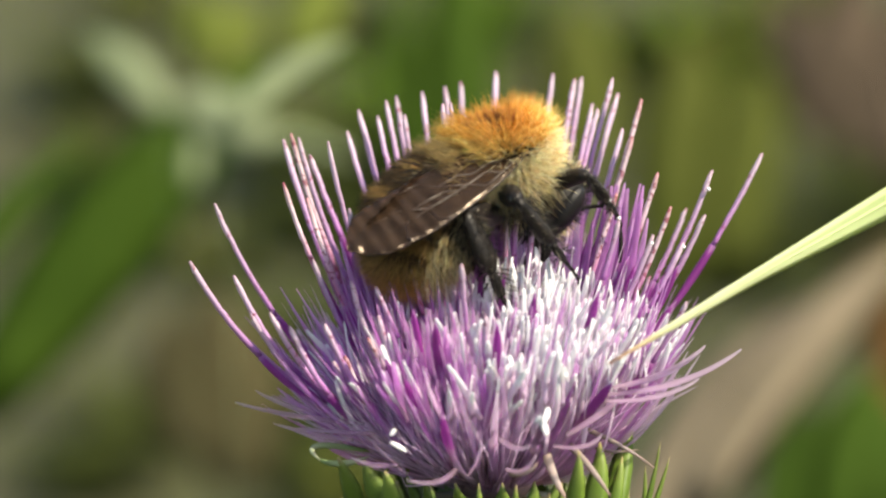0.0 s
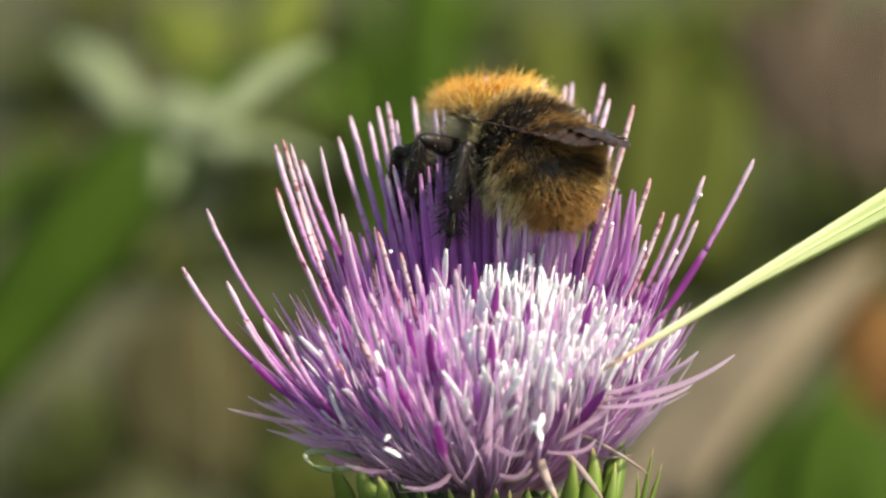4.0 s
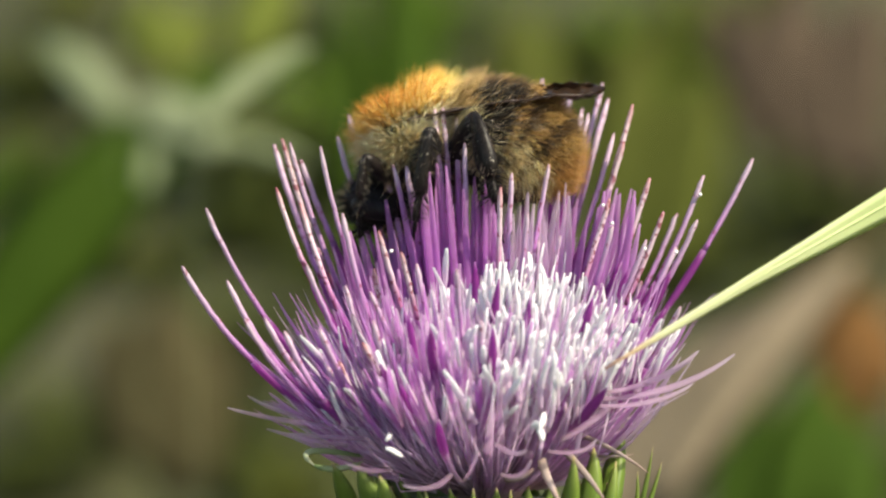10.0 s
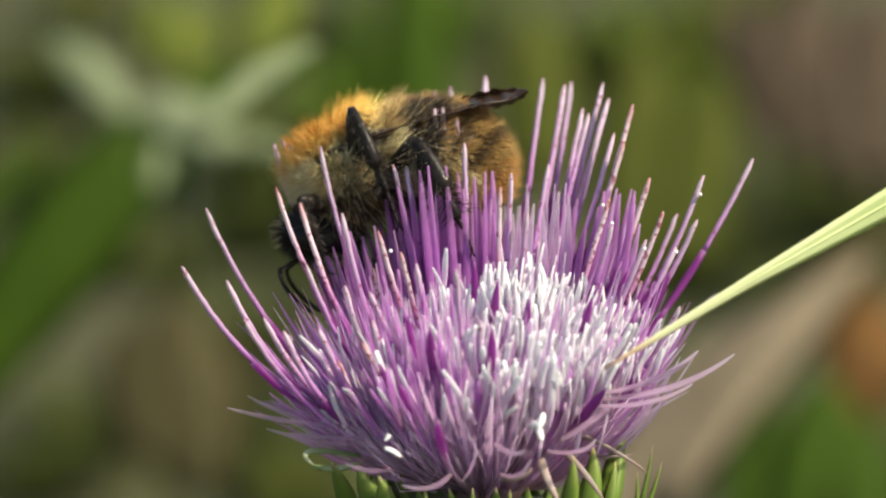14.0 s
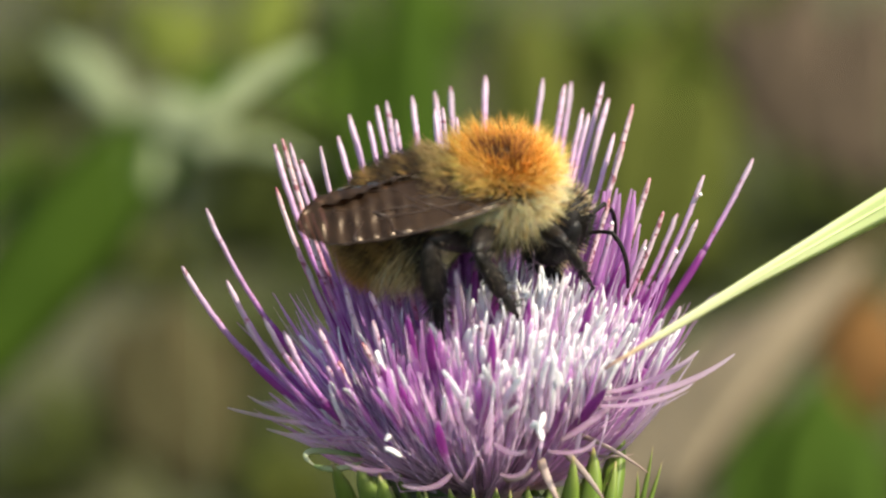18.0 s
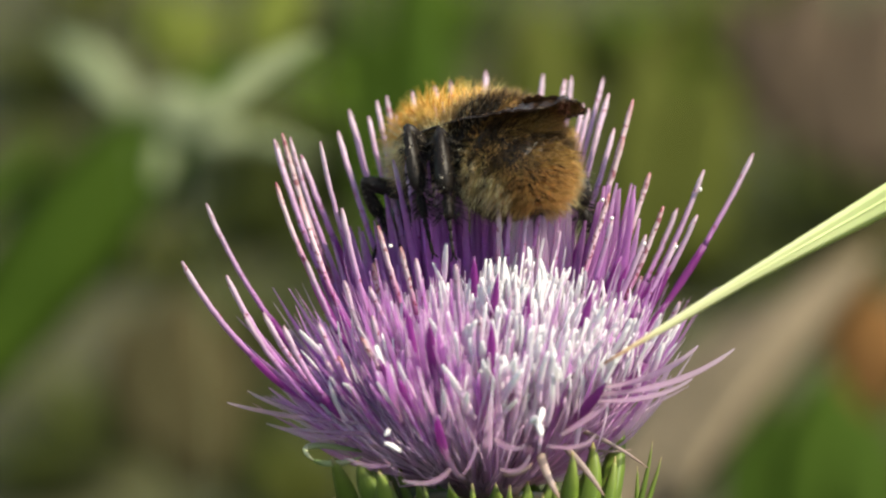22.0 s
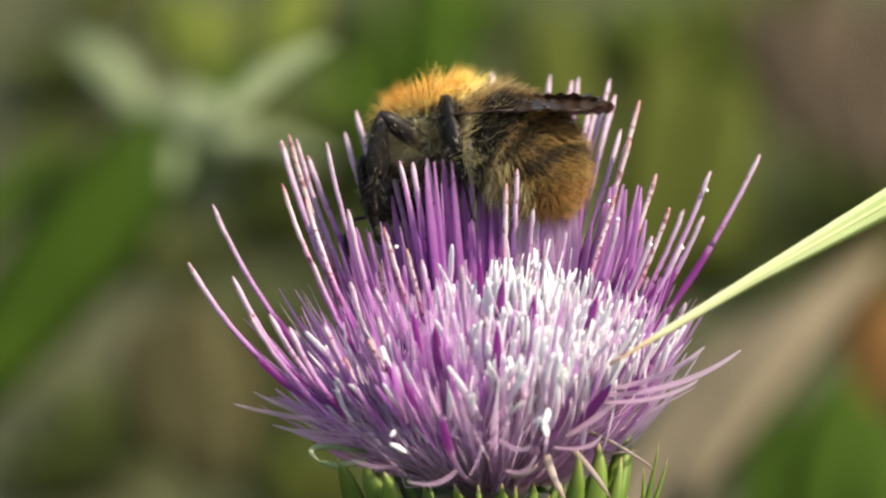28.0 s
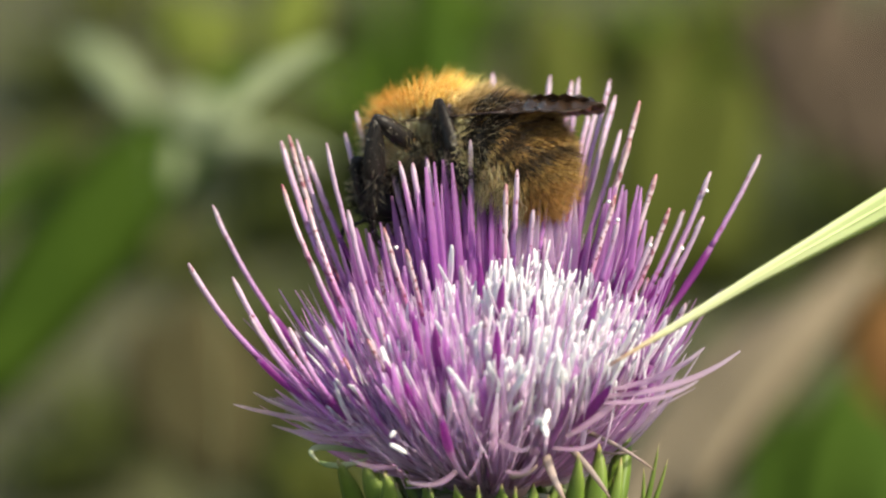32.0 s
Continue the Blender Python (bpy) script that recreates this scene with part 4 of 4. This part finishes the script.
band = phase + 0.10 * brng.normal(0, 1, n)
over, flank = np.sin(ang), np.abs(np.cos(ang))
col = tinted((0.17, 0.10, 0.036), n, 0.28)
pale = (band > np.where(s < 0.42, 0.72, 0.45)) & (brng.random(n) < 0.85)
col[pale] = tinted((0.64, 0.46, 0.19), int(pale.sum()), 0.22)
back = pale & (over > 0.3)
col[back] = tinted((0.46, 0.29, 0.10), int(back.sum()), 0.25)
fore = (s > 0.17) & (s < 0.46) & (flank > 0.35) & (brng.random(n) < 0.86)
col[fore] = tinted((0.022, 0.017, 0.013), int(fore.sum()), 0.4)
dusk = (s > 0.17) & (s < 0.44) & ~fore & (brng.random(n) < 0.45)
col[dusk] = tinted((0.05, 0.032, 0.018), int(dusk.sum()), 0.4)
grey = fore & (brng.random(n) < 0.12)
col[grey] = tinted((0.55, 0.47, 0.33), int(grey.sum()), 0.2)
jet = (~pale) & (s > 0.44) & (brng.random(n) < 0.35)
col[jet] = tinted((0.04, 0.026, 0.014), int(jet.sum()), 0.3)
first = s < 0.185
col[first] = np.where((over[first] > 0.45)[:, None], tinted((0.40, 0.28, 0.12), int(first.sum()), 0.25), tinted((0.78, 0.66, 0.40), int(first.sum()), 0.2))
tail = (s > 0.84) & (over > -0.3)
col[tail] = tinted((0.48, 0.27, 0.09), int(tail.sum()), 0.22)
fringe = (over < 0.15) & (over > -0.6) & (brng.random(n) < np.where(s < 0.5, 0.10, 0.34)) & (s < 0.92)
col[fringe] = tinted((0.80, 0.66, 0.40), int(fringe.sum()), 0.2)
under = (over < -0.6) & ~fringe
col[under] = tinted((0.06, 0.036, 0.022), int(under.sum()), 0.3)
lens_ = brng.uniform(0.7, 1.5, n) * np.where(first, 1.5, 1) * np.where(under, 0.6, 1) * np.where(fringe, 1.35, 1)
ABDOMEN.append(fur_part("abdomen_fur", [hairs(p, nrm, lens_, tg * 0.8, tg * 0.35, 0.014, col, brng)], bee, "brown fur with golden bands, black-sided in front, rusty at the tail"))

# head, hung from the front of the thorax
head = mesh_part("head", *[ellipsoid((0, 0, 0), (1.45, 1.8, 2.4), 14, 20, lambda a, q: q * (1 - 0.12 * max(0, -a[2])))[i] for i in (0, 1)], CHITIN, bee, "black head with a short-haired face")
HEAD_AT = pose(2.5 * MM, 0, -3.1 * MM, 0, 48, 0)
head.matrix_local = HEAD_AT
for sgn in (-1, 1):
    v, f, vs = ellipsoid((0.2, 1.45 * sgn, 0.2), (0.66, 0.5, 1.35), 12, 14)
    mesh_part("eye", v, f, EYE, head, "glossy black eye", vs)
    bend_at = np.array((2.2, 1.5 * sgn, 1.6))
    path = np.concatenate([bezier((1.15, 0.45 * sgn, 0.4), (1.7, 0.9 * sgn, 1.2), bend_at, 6), bezier(bend_at, (3.3, 2.1 * sgn, 1.3), (4.1, 2.5 * sgn, -0.6), 9)[1:]])
    v, f, vs = tube(path, [0.11] * 5 + [0.13] * 8 + [0.09], 7)
    mesh_part("antenna", v, f, CHITIN, head, "black elbowed antenna", vs)
    v, f, vs = tube(bezier((0.9, 0.6 * sgn, -2.0), (1.5, 0.6 * sgn, -2.7), (1.0, 0.1 * sgn, -3.2), 7), [0.3, 0.32, 0.3, 0.26, 0.2, 0.14, 0.05], 7, 0.6)
    mesh_part("mandible", v, f, CHITIN, head, "", vs)
v, f, vs = tube(bezier((0.7, 0, -2.2), (1.1, 0, -4.0), (0.6, 0, -6.0), 9), [0.28, 0.26, 0.24, 0.2, 0.17, 0.14, 0.11, 0.08, 0.03], 7)
mesh_part("tongue", v, f, CUTICLE, head, "dark brown tongue", vs)
d, p, nrm = on_ellipsoid(2400, (0, 0, 0), (1.45, 1.8, 2.4))
ok = (np.abs(d[:, 1]) < 0.72)
d, p, nrm = d[ok], p[ok], nrm[ok]
col = tinted(BLACK, len(d), 0.3)
tuft = ((d[:, 2] > 0.72) & (brng.random(len(d)) < 0.5)) | ((d[:, 0] > 0.45) & (d[:, 2] < -0.05) & (brng.random(len(d)) < 0.7))
col[tuft] = tinted((0.72, 0.58, 0.36), int(tuft.sum()), 0.3)
fur_part("face_fur", [hairs(p, nrm, brng.uniform(0.25, 0.75, len(d)), np.array((0, 0, 0.2)), np.array((0, 0, 0.0)), 0.02, col, brng)], head)


# wings: smoky membranes with raised veins, folded back over the abdomen
def wing(name, sgn, length, wide, at):
    """A flat blade along -x with its leading edge outwards; the veins are children of the membrane."""
    verts, n_s, n_w = [], 69, 9
    for i in range(n_s):
        s = i / (n_s - 1)
        half = wide * (0.14 + 0.86 * math.sin(math.pi * min(1.0, 0.08 + 0.62 * s ** 0.9)) ** 0.8) * (1 - max(0, (s - 0.80) / 0.20) ** 2.4 * 0.90)
        for k in range(n_w):
            w_ = k / (n_w - 1)
            y = (0.35 * wide * math.sin(math.pi * s) * 0.35 + (0.45 - w_) * half)
            ridge = min(1.0, max(0.0, (s - 0.42) / 0.2)) * 0.075 * math.sin(2 * math.pi * (s * length + 0.5 * w_) / 0.85)
            z = 0.09 * math.sin(w_ * 9 + s * 4) * s + 0.25 * math.sin(math.pi * s) - 0.5 * s * s + ridge
            verts.append((-length * s - 0.15 * w_ * (1 - s), sgn * y, z))
    faces = [(i * n_w + k, i * n_w + k + 1, (i + 1) * n_w + k + 1, (i + 1) * n_w + k) for i in range(n_s - 1) for k in range(n_w - 1)]
    ob = mesh_part(name, verts, faces, WING, bee, "smoky brown translucent wing")
    mod = ob.modifiers.new("thickness", "SOLIDIFY")
    mod.thickness = 0.02 * MM
    grid = np.array(verts).reshape(n_s, n_w, 3)
    runs = [[(i, 0) for i in range(0, 17)], [(i, 2 if i > 5 else 1) for i in range(0, 14)], [(i, min(4, 1 + i // 4)) for i in range(0, 15)],
            [(i, min(6, 2 + i // 3)) for i in range(2, 12)], [(6, 2), (7, 3), (8, 4), (9, 5)], [(10, 2), (11, 3), (12, 4)], [(13, 0), (13, 1), (12, 2)], [(9, 0), (10, 1), (10, 2)]]
    for r_ in runs:
        path = np.array([grid[i * 4, round(k * 4 / 3)] for i, k in r_]) + np.array((0, 0, 0.02))
        v, f, vs = tube(path, np.linspace(0.06, 0.03, len(path)), 5)
        mesh_part("vein", v, f, VEIN, ob, "", vs)
    ob.matrix_local = at
    return ob


WINGS = []
for sgn in (1, -1):
    WINGS.append((wing("forewing", sgn, 11.4, 3.5, Matrix()), sgn, 0.0, (0.6, 2.0, 1.15)))
    WINGS.append((wing("hindwing", sgn, 8.0, 2.5, Matrix()), sgn, -0.25, (0.0, 2.0, 0.95)))
    v, f, vs = ellipsoid((0.8, 2.1 * sgn, 1.15), (0.6, 0.32, 0.36), 8, 10)
    mesh_part("wing_scale", v, f, CHITIN, bee, "black scale over the wing root", vs)

# legs: thigh > shin with foot; the joints are solved for each moment
LEGS = []
for name, x, foot, thigh, shin, wide in (("front_leg", 1.6, (3.4, 2.7, -5.4), 2.9, 4.4, 0.75), ("middle_leg", -0.9, (0.2, 3.9, -6.4), 4.2, 6.8, 1.25), ("hind_leg", -1.9, (-4.9, 4.6, -6.4), 3.9, 6.8, 1.55)):
    for sgn in (1, -1):
        path = [(s * thigh, 0, 0) for s in np.linspace(-0.12, 1.03, 9)]
        v, f, vs = tube(path, np.array([0.3, 0.5, 0.62, 0.66, 0.64, 0.6, 0.54, 0.46, 0.22]) * (0.58 + 0.3 * wide), 9)
        leg = mesh_part(name, v, f, LEG, bee, "shiny black bristly leg", vs)
        k = shin * 0.52
        shank = bezier((0, 0, 0), (k * 0.5, 0, 0.12), (k, 0, 0), 9)
        v, f, vs = tube(shank, np.array([0.22, 0.33, 0.4, 0.46, 0.5, 0.53, 0.54, 0.48, 0.24]) * wide, 9, 0.65)
        tibia = mesh_part("shin", v, f, LEG, leg, "", vs)
        toes = [((k, 0, 0), (k + 0.2 * shin, 0, 0.05), 0.24 * wide), ((k + 0.2 * shin, 0, 0.05), (k + 0.29 * shin, 0, 0), 0.16), ((k + 0.29 * shin, 0, 0), (k + 0.37 * shin, 0, -0.06), 0.14),
                ((k + 0.37 * shin, 0, -0.06), (shin, 0, -0.2), 0.12), ((shin - 0.05, 0.0, -0.2), (shin + 0.25, 0.18, -0.42), 0.06), ((shin - 0.05, 0, -0.2), (shin + 0.25, -0.18, -0.42), 0.06)]
        v, f, vs = joined([tube(bezier(a, (np.array(a) + b) / 2, b, 5), np.array([0.7, 1, 1, 1, 0.75]) * r_, 7, 0.8) for a, b, r_ in toes])
        foot_ob = mesh_part("foot", v, f, CHITIN, leg, "black jointed foot with claws", vs)
        n = 420
        s = brng.uniform(0.05, 1.35, n)
        a = brng.uniform(0, 2 * math.pi, n)
        nr = np.stack([np.zeros(n), np.cos(a), np.sin(a)], axis=1)
        p = np.stack([s * k, np.zeros(n), np.zeros(n)], axis=1) + nr * 0.33 * wide
        pig = tinted(BLACK, n, 0.3)
        grey = brng.random(n) < 0.14
        pig[grey] = tinted((0.24, 0.20, 0.15), int(grey.sum()), 0.3)
        bristles = fur_part("bristles", [hairs(p, nr, brng.uniform(0.3, 0.75, n) * wide, np.array((0.6, 0, 0)), np.array((0.3, 0, 0)), 0.018, pig, brng)], leg, "short bristles dusted with pollen")
        LEGS.append(dict(leg=leg, low=(tibia, foot_ob, bristles), sgn=sgn, name=name, root=np.array((x, 1.5 * sgn, -1.0 if name == "middle_leg" else -1.8)), rest=np.array((foot[0], foot[1] * sgn, foot[2])), a=thigh, b=shin))

# seconds, x and z in mm in the frame of the flower head, heading, nose up, lean in degrees
BEE_PATH = [
    (0, -0.06, 16.61, 20, 30, 12), (0.3, 0.60, 16.1, 22, 28, 12), (0.6, 0.30, 16.80, 30, 30, 10), (1, 0.55, 17.61, 40, 34, 8),
    (1.3, 0.51, 17.61, 48, 32, 0), (1.6, 1.86, 17.39, 55, 32, 0), (2, 1.03, 16.70, 74, 20, 0), (2.3, 2.07, 17.04, 70, 22, 0),
    (2.6, 2.05, 17.37, 72, 22, 0), (3, 0.12, 18.33, 95, 15, 0), (3.3, 0.47, 18.07, 96, 15, 0), (3.5, 0.61, 18.09, 106, 13, 0),
    (4.2, -0.82, 18.73, 130, 12, 0), (4.9, -1.95, 18.79, 152, 10, 0), (5.5, -3.00, 19.15, 166, 10, 0), (5.8, -3.93, 18.64, 166, 4, 0),
    (6.2, -3.71, 18.58, 166, 6, 0), (6.6, -3.48, 18.41, 168, 7, 0), (7, -4.25, 16.68, 168, -8, 0), (7.5, -3.64, 18.19, 170, 5, 0),
    (8, -4.89, 16.58, 172, -12, 0), (8.5, -4.79, 18.15, 174, 2, 0), (9, -4.33, 18.70, 175, 12, 0), (9.5, -3.97, 19.15, 172, 12, 0),
    (10, -4.25, 18.10, 170, -4, 0), (10.5, -5.41, 16.97, 170, -17, 0), (11, -5.20, 16.75, 170, -14, 0), (11.5, -5.79, 17.22, 172, -14, 0),
    (12, -6.70, 16.77, 174, -16, 0), (12.5, -7.21, 17.40, 174, -4, 0), (13, -8.30, 15.77, 174, -18, 0), (13.5, -8.21, 16.08, 174, -14, 0),
    (14, -8.09, 16.65, 174, -12, 0), (14.5, -7.55, 16.78, 178, -12, 0), (15.2, -7.12, 16.88, 215, -12, 0), (15.9, -5.7, 16.27, 275, -8, 26),
    (16.5, -4.6, 15.6, 310, -2, 34), (16.8, -4.7, 15.7, 310, -2, 35), (17, -3.9, 15.6, 312, -2, 36), (17.3, -2.88, 16.27, 328, -6, 42),
    (17.6, -0.15, 15.67, 346, -2, 38), (18, 0.2, 15.5, 360, 12, 32), (18.3, 1.04, 16.67, 372, 18, 14), (18.6, 2.87, 17.50, 390, 24, 5),
    (19, 2.45, 18.58, 430, 22, 0), (19.3, 1.03, 18.78, 460, 16, 0), (19.6, -0.01, 18.38, 482, 14, 0), (20, -0.82, 18.18, 483, 14, 0),
    (20.5, -0.85, 17.97, 480, 12, 0), (21, -0.38, 17.53, 484, 8, 0), (21.5, -1.82, 17.3, 487, -3, 0), (22, -2.48, 16.95, 488, -4, 0),
    (22.5, -3.03, 16.7, 488, -3, 0), (23, -3.1, 16.65, 488, -3, 0), (23.5, -3.3, 16.6, 488, -4, 0), (24, -3.6, 16.8, 488, -3, 0),
    (24.5, -2.73, 18.55, 486, 12, 0), (25, -2.79, 18.21, 506, 4, 0), (25.5, -2.88, 18.12, 508, 6, 0), (26.5, -3.27, 17.98, 509, 6, 0),
    (27.5, -3.67, 17.97, 510, 6, 0), (28, -3.48, 17.91, 510, 6, 0), (28.5, -3.52, 18.45, 510, 8, 0), (29, -3.58, 18.33, 510, 8, 0),
    (30, -3.76, 17.97, 511, 7, 0), (31, -3.97, 17.91, 511, 6, 0), (32, -4.00, 17.82, 511, 6, 0),
]


def arch_at(t):
    """How far the thorax dips and the abdomen hangs from it, in degrees."""
    return float(np.interp(t, [0, 3.5, 5.5, 10, 12, 14.5, 16, 19, 20, 22, 25, 32], [0, 0, 11, 8, 5, 5, 0, 0, 5, 6, 10, 10]))


def bee_at(t):
    times = [r[0] for r in BEE_PATH]
    x, z, yaw, pitch, roll = [np.interp(t, times, [r[k] for r in BEE_PATH]) for k in range(1, 6)]
    pitch -= arch_at(t)
    z += 0.03 * arch_at(t)
    depth = np.interp(t, [0, 3.5, 5.5, 14.5, 16.5, 18, 19, 20, 32], [-3.5, 1.8, 3.0, 3.0, -6.0, -6.0, -2.5, 1.5, 3.2])
    m = Matrix.Translation((x * MM, depth * MM, z * MM)) @ pose(0, 0, 0, 0, 0, yaw) @ pose(0, 0, 0, 0, -pitch, 0) @ pose(0, 0, 0, roll, 0, 0)
    return HEAD @ m


def spread_at(t):
    """How far the wings stand off the body, in degrees."""
    return np.interp(t, [0, 1.0, 1.5, 2.6, 3.5, 5.5, 14.5, 16.5, 17.3, 18, 18.8, 20, 22, 32], [-6, -6, -10, -10, -4, -4, -4, 3, 1, -6, -4, -2, -4, -4])


def skew_at(t):
    """How far both wings swing to the bee's right, in degrees."""
    return np.interp(t, [0, 1.0, 1.5, 2.6, 3.5, 4.5, 16, 17, 18, 19, 20, 21, 32], [17, 16, -1, -1, 7, 0, 0, 0, 15, 12, 8, 0, 0])


def lift_at(t):
    return np.interp(t, [0, 1.0, 1.5, 2.6, 3.5, 5.5, 7, 9, 11, 13, 14.5, 16.5, 17.1, 17.5, 18, 18.8, 20, 22, 25, 32],
                     [3, 3, 9, 9, 0, -6, -1, -6, -1, -2, 0, 4, 4, 5, 7, 0, -4, -2, -2, -1])


def droop_at(t):
    """How steeply the folded wings hang over the flanks."""
    return np.interp(t, [0, 1.0, 2.0, 3.5, 5.5, 14.5, 16.5, 17.3, 18, 18.8, 20, 22, 32], [34, 34, 20, 6, 15, 15, 8, 14, 24, 26, 14, 16, 18])


# legs lifted off the flower: leg, side, from, to, place of the foot beside the body
LIFTED = [("middle_leg", 1, 0.5, 1.8, (0.3, 5.6, 3.6)), ("middle_leg", 1, 1.81, 2.7, (0.3, 7.4, 4.4)), ("middle_leg", 1, 2.71, 3.25, (-0.5, 7.9, 1.0)), ("hind_leg", 1, 0.7, 1.9, (-5.9, 7.2, -2.2)), ("middle_leg", 1, 18.9, 19.5, (0.5, 5.8, -1.0)), ("middle_leg", 1, 19.51, 20.9, (-2.0, 4.2, -5.8)),
          ("front_leg", 1, 19.3, 19.9, (1.0, 5.0, 0.5)), ("middle_leg", 1, 21.0, 24.6, (-3.2, 4.3, -5.6)), ("middle_leg", 1, 24.61, 32.1, (1.8, 4.0, -5.6)), ("hind_leg", 1, 24.61, 32.1, (-4.2, 3.6, -4.7)), 
          ("front_leg", 1, 8.4, 9.6, (5.4, 3.2, -3.8)), ("middle_leg", 1, 12.6, 14.6, (-2.6, 4.3, -4.2)), ("middle_leg", 1, 16.0, 17.4, (-1.0, 4.6, 1.6))]


def joint(root, foot, a, b, pole):
    """The knee between a fixed root and foot, bent towards the pole; the foot is drawn in if it is out of reach."""
    way = foot - root
    dist = np.linalg.norm(way)
    way = way / dist
    dist = min(dist, (a + b) * 0.985)
    dist = max(dist, abs(a - b) + 0.25)
    along_ = (a * a - b * b + dist * dist) / (2 * dist)
    off = math.sqrt(max(0.0, a * a - along_ * along_))
    side_ = pole - way * pole.dot(way)
    side_ = side_ / (np.linalg.norm(side_) + 1e-9)
    return root + way * along_ + side_ * off, root + way * dist


def aim(a, b, pole):
    """A pose at a with x towards b and z near the pole, in metres."""
    x = Vector(b - a).normalized()
    z = Vector(pole)
    z = (z - x * z.dot(x)).normalized()
    y = z.cross(x)
    m = Matrix((x, y, z)).transposed().to_4x4()
    m.translation = Vector(a) * MM
    return m


def tuck(t):
    """The head is drawn in while the bee drinks deep."""
    return float(np.interp(t, [0, 1.6, 3.0, 32], [1, 1, 0, 0]))


def motions():
    times = sorted({round(0.2 * i, 2) for i in range(161)} | {float(r[0]) for r in BEE_PATH})
    rows = [(t, bee_at(t)) for t in times]
    walk(bee, rows)
    waist = Matrix.Translation(Vector((-1.9, 0, -0.4)) * MM)
    hang = [(t, waist @ pose(0, 0, 0, 0, -1.3 * arch_at(t), 0) @ waist.inverted()) for t in np.arange(0, 32.01, 0.5)]
    for ring in ABDOMEN:
        walk(ring, hang)
    for ob, sgn, drop, at in WINGS:
        walk(ob, [(t, pose(at[0] * MM, at[1] * sgn * MM, at[2] * MM, 0, 0, 0) @ pose(0, 0, 0, 0, 0, skew_at(t) - sgn * (spread_at(t) - 4 + 14 * drop)) @
                   pose(0, 0, 0, sgn * -droop_at(t), 0, 0) @ pose(0, 0, 0, 0, lift_at(t) + 3 + 8 * drop, 0)) for t in sorted(set(times[::2] + [32.0]))])
    nod = random.Random(5)
    walk(head, [(t, Matrix.Translation(Vector((-0.7, 0.6, -0.5)) * (MM * tuck(t))) @ HEAD_AT @ pose(0, 0, 0, nod.uniform(-5, 5), nod.uniform(-7, 7) + (12 if t < 16 or t > 19 else -6), nod.uniform(-6, 6))) for t in np.arange(0, 32.01, 0.8)])
    for number, leg in enumerate(LEGS):
        held, leg_rows, low_rows = None, [], []
        for t, m in rows:
            inv = m.inverted()
            lifted = [p for nm, sg, a, b, p in LIFTED if nm == leg["name"] and sg == leg["sgn"] and a <= t <= b]
            if lifted:
                foot = np.array(lifted[0]) + 0.25 * np.array((math.sin(2.3 * t), math.sin(3.1 * t + 1), math.sin(2.7 * t + 2)))
                held = None
            else:
                rest = leg["rest"] + 0.35 * np.array((math.sin(1.7 * number), math.cos(2.9 * number), 0))
                if held is not None:
                    foot = np.array(inv @ held) / MM
                if held is None or np.linalg.norm(foot - rest) > 1.7:
                    held = m @ Vector(rest * MM)
                    foot = rest
            high = bool(lifted) and leg["name"] != "front_leg" and (lifted[0][2] < -1.5 or lifted[0][2] > 0.9)
            reach = {"front_leg": (0.25, 1.0, 0.45), "middle_leg": (-0.3, 1.0, 0.45), "hind_leg": (-0.7, 0.7, 1.6)}[leg["name"]]
            pole = np.array((-0.25, 0.75 * leg["sgn"], 2.3)) if high else np.array((reach[0], reach[1] * leg["sgn"], reach[2]))
            knee, end = joint(leg["root"], foot, leg["a"], leg["b"], pole)
            upper = aim(leg["root"], knee, pole)
            leg_rows.append((t, upper))
            low_rows.append((t, upper.inverted() @ aim(knee, end, pole)))
        walk(leg["leg"], leg_rows)
        for piece in leg["low"]:
            walk(piece, low_rows)


motions()
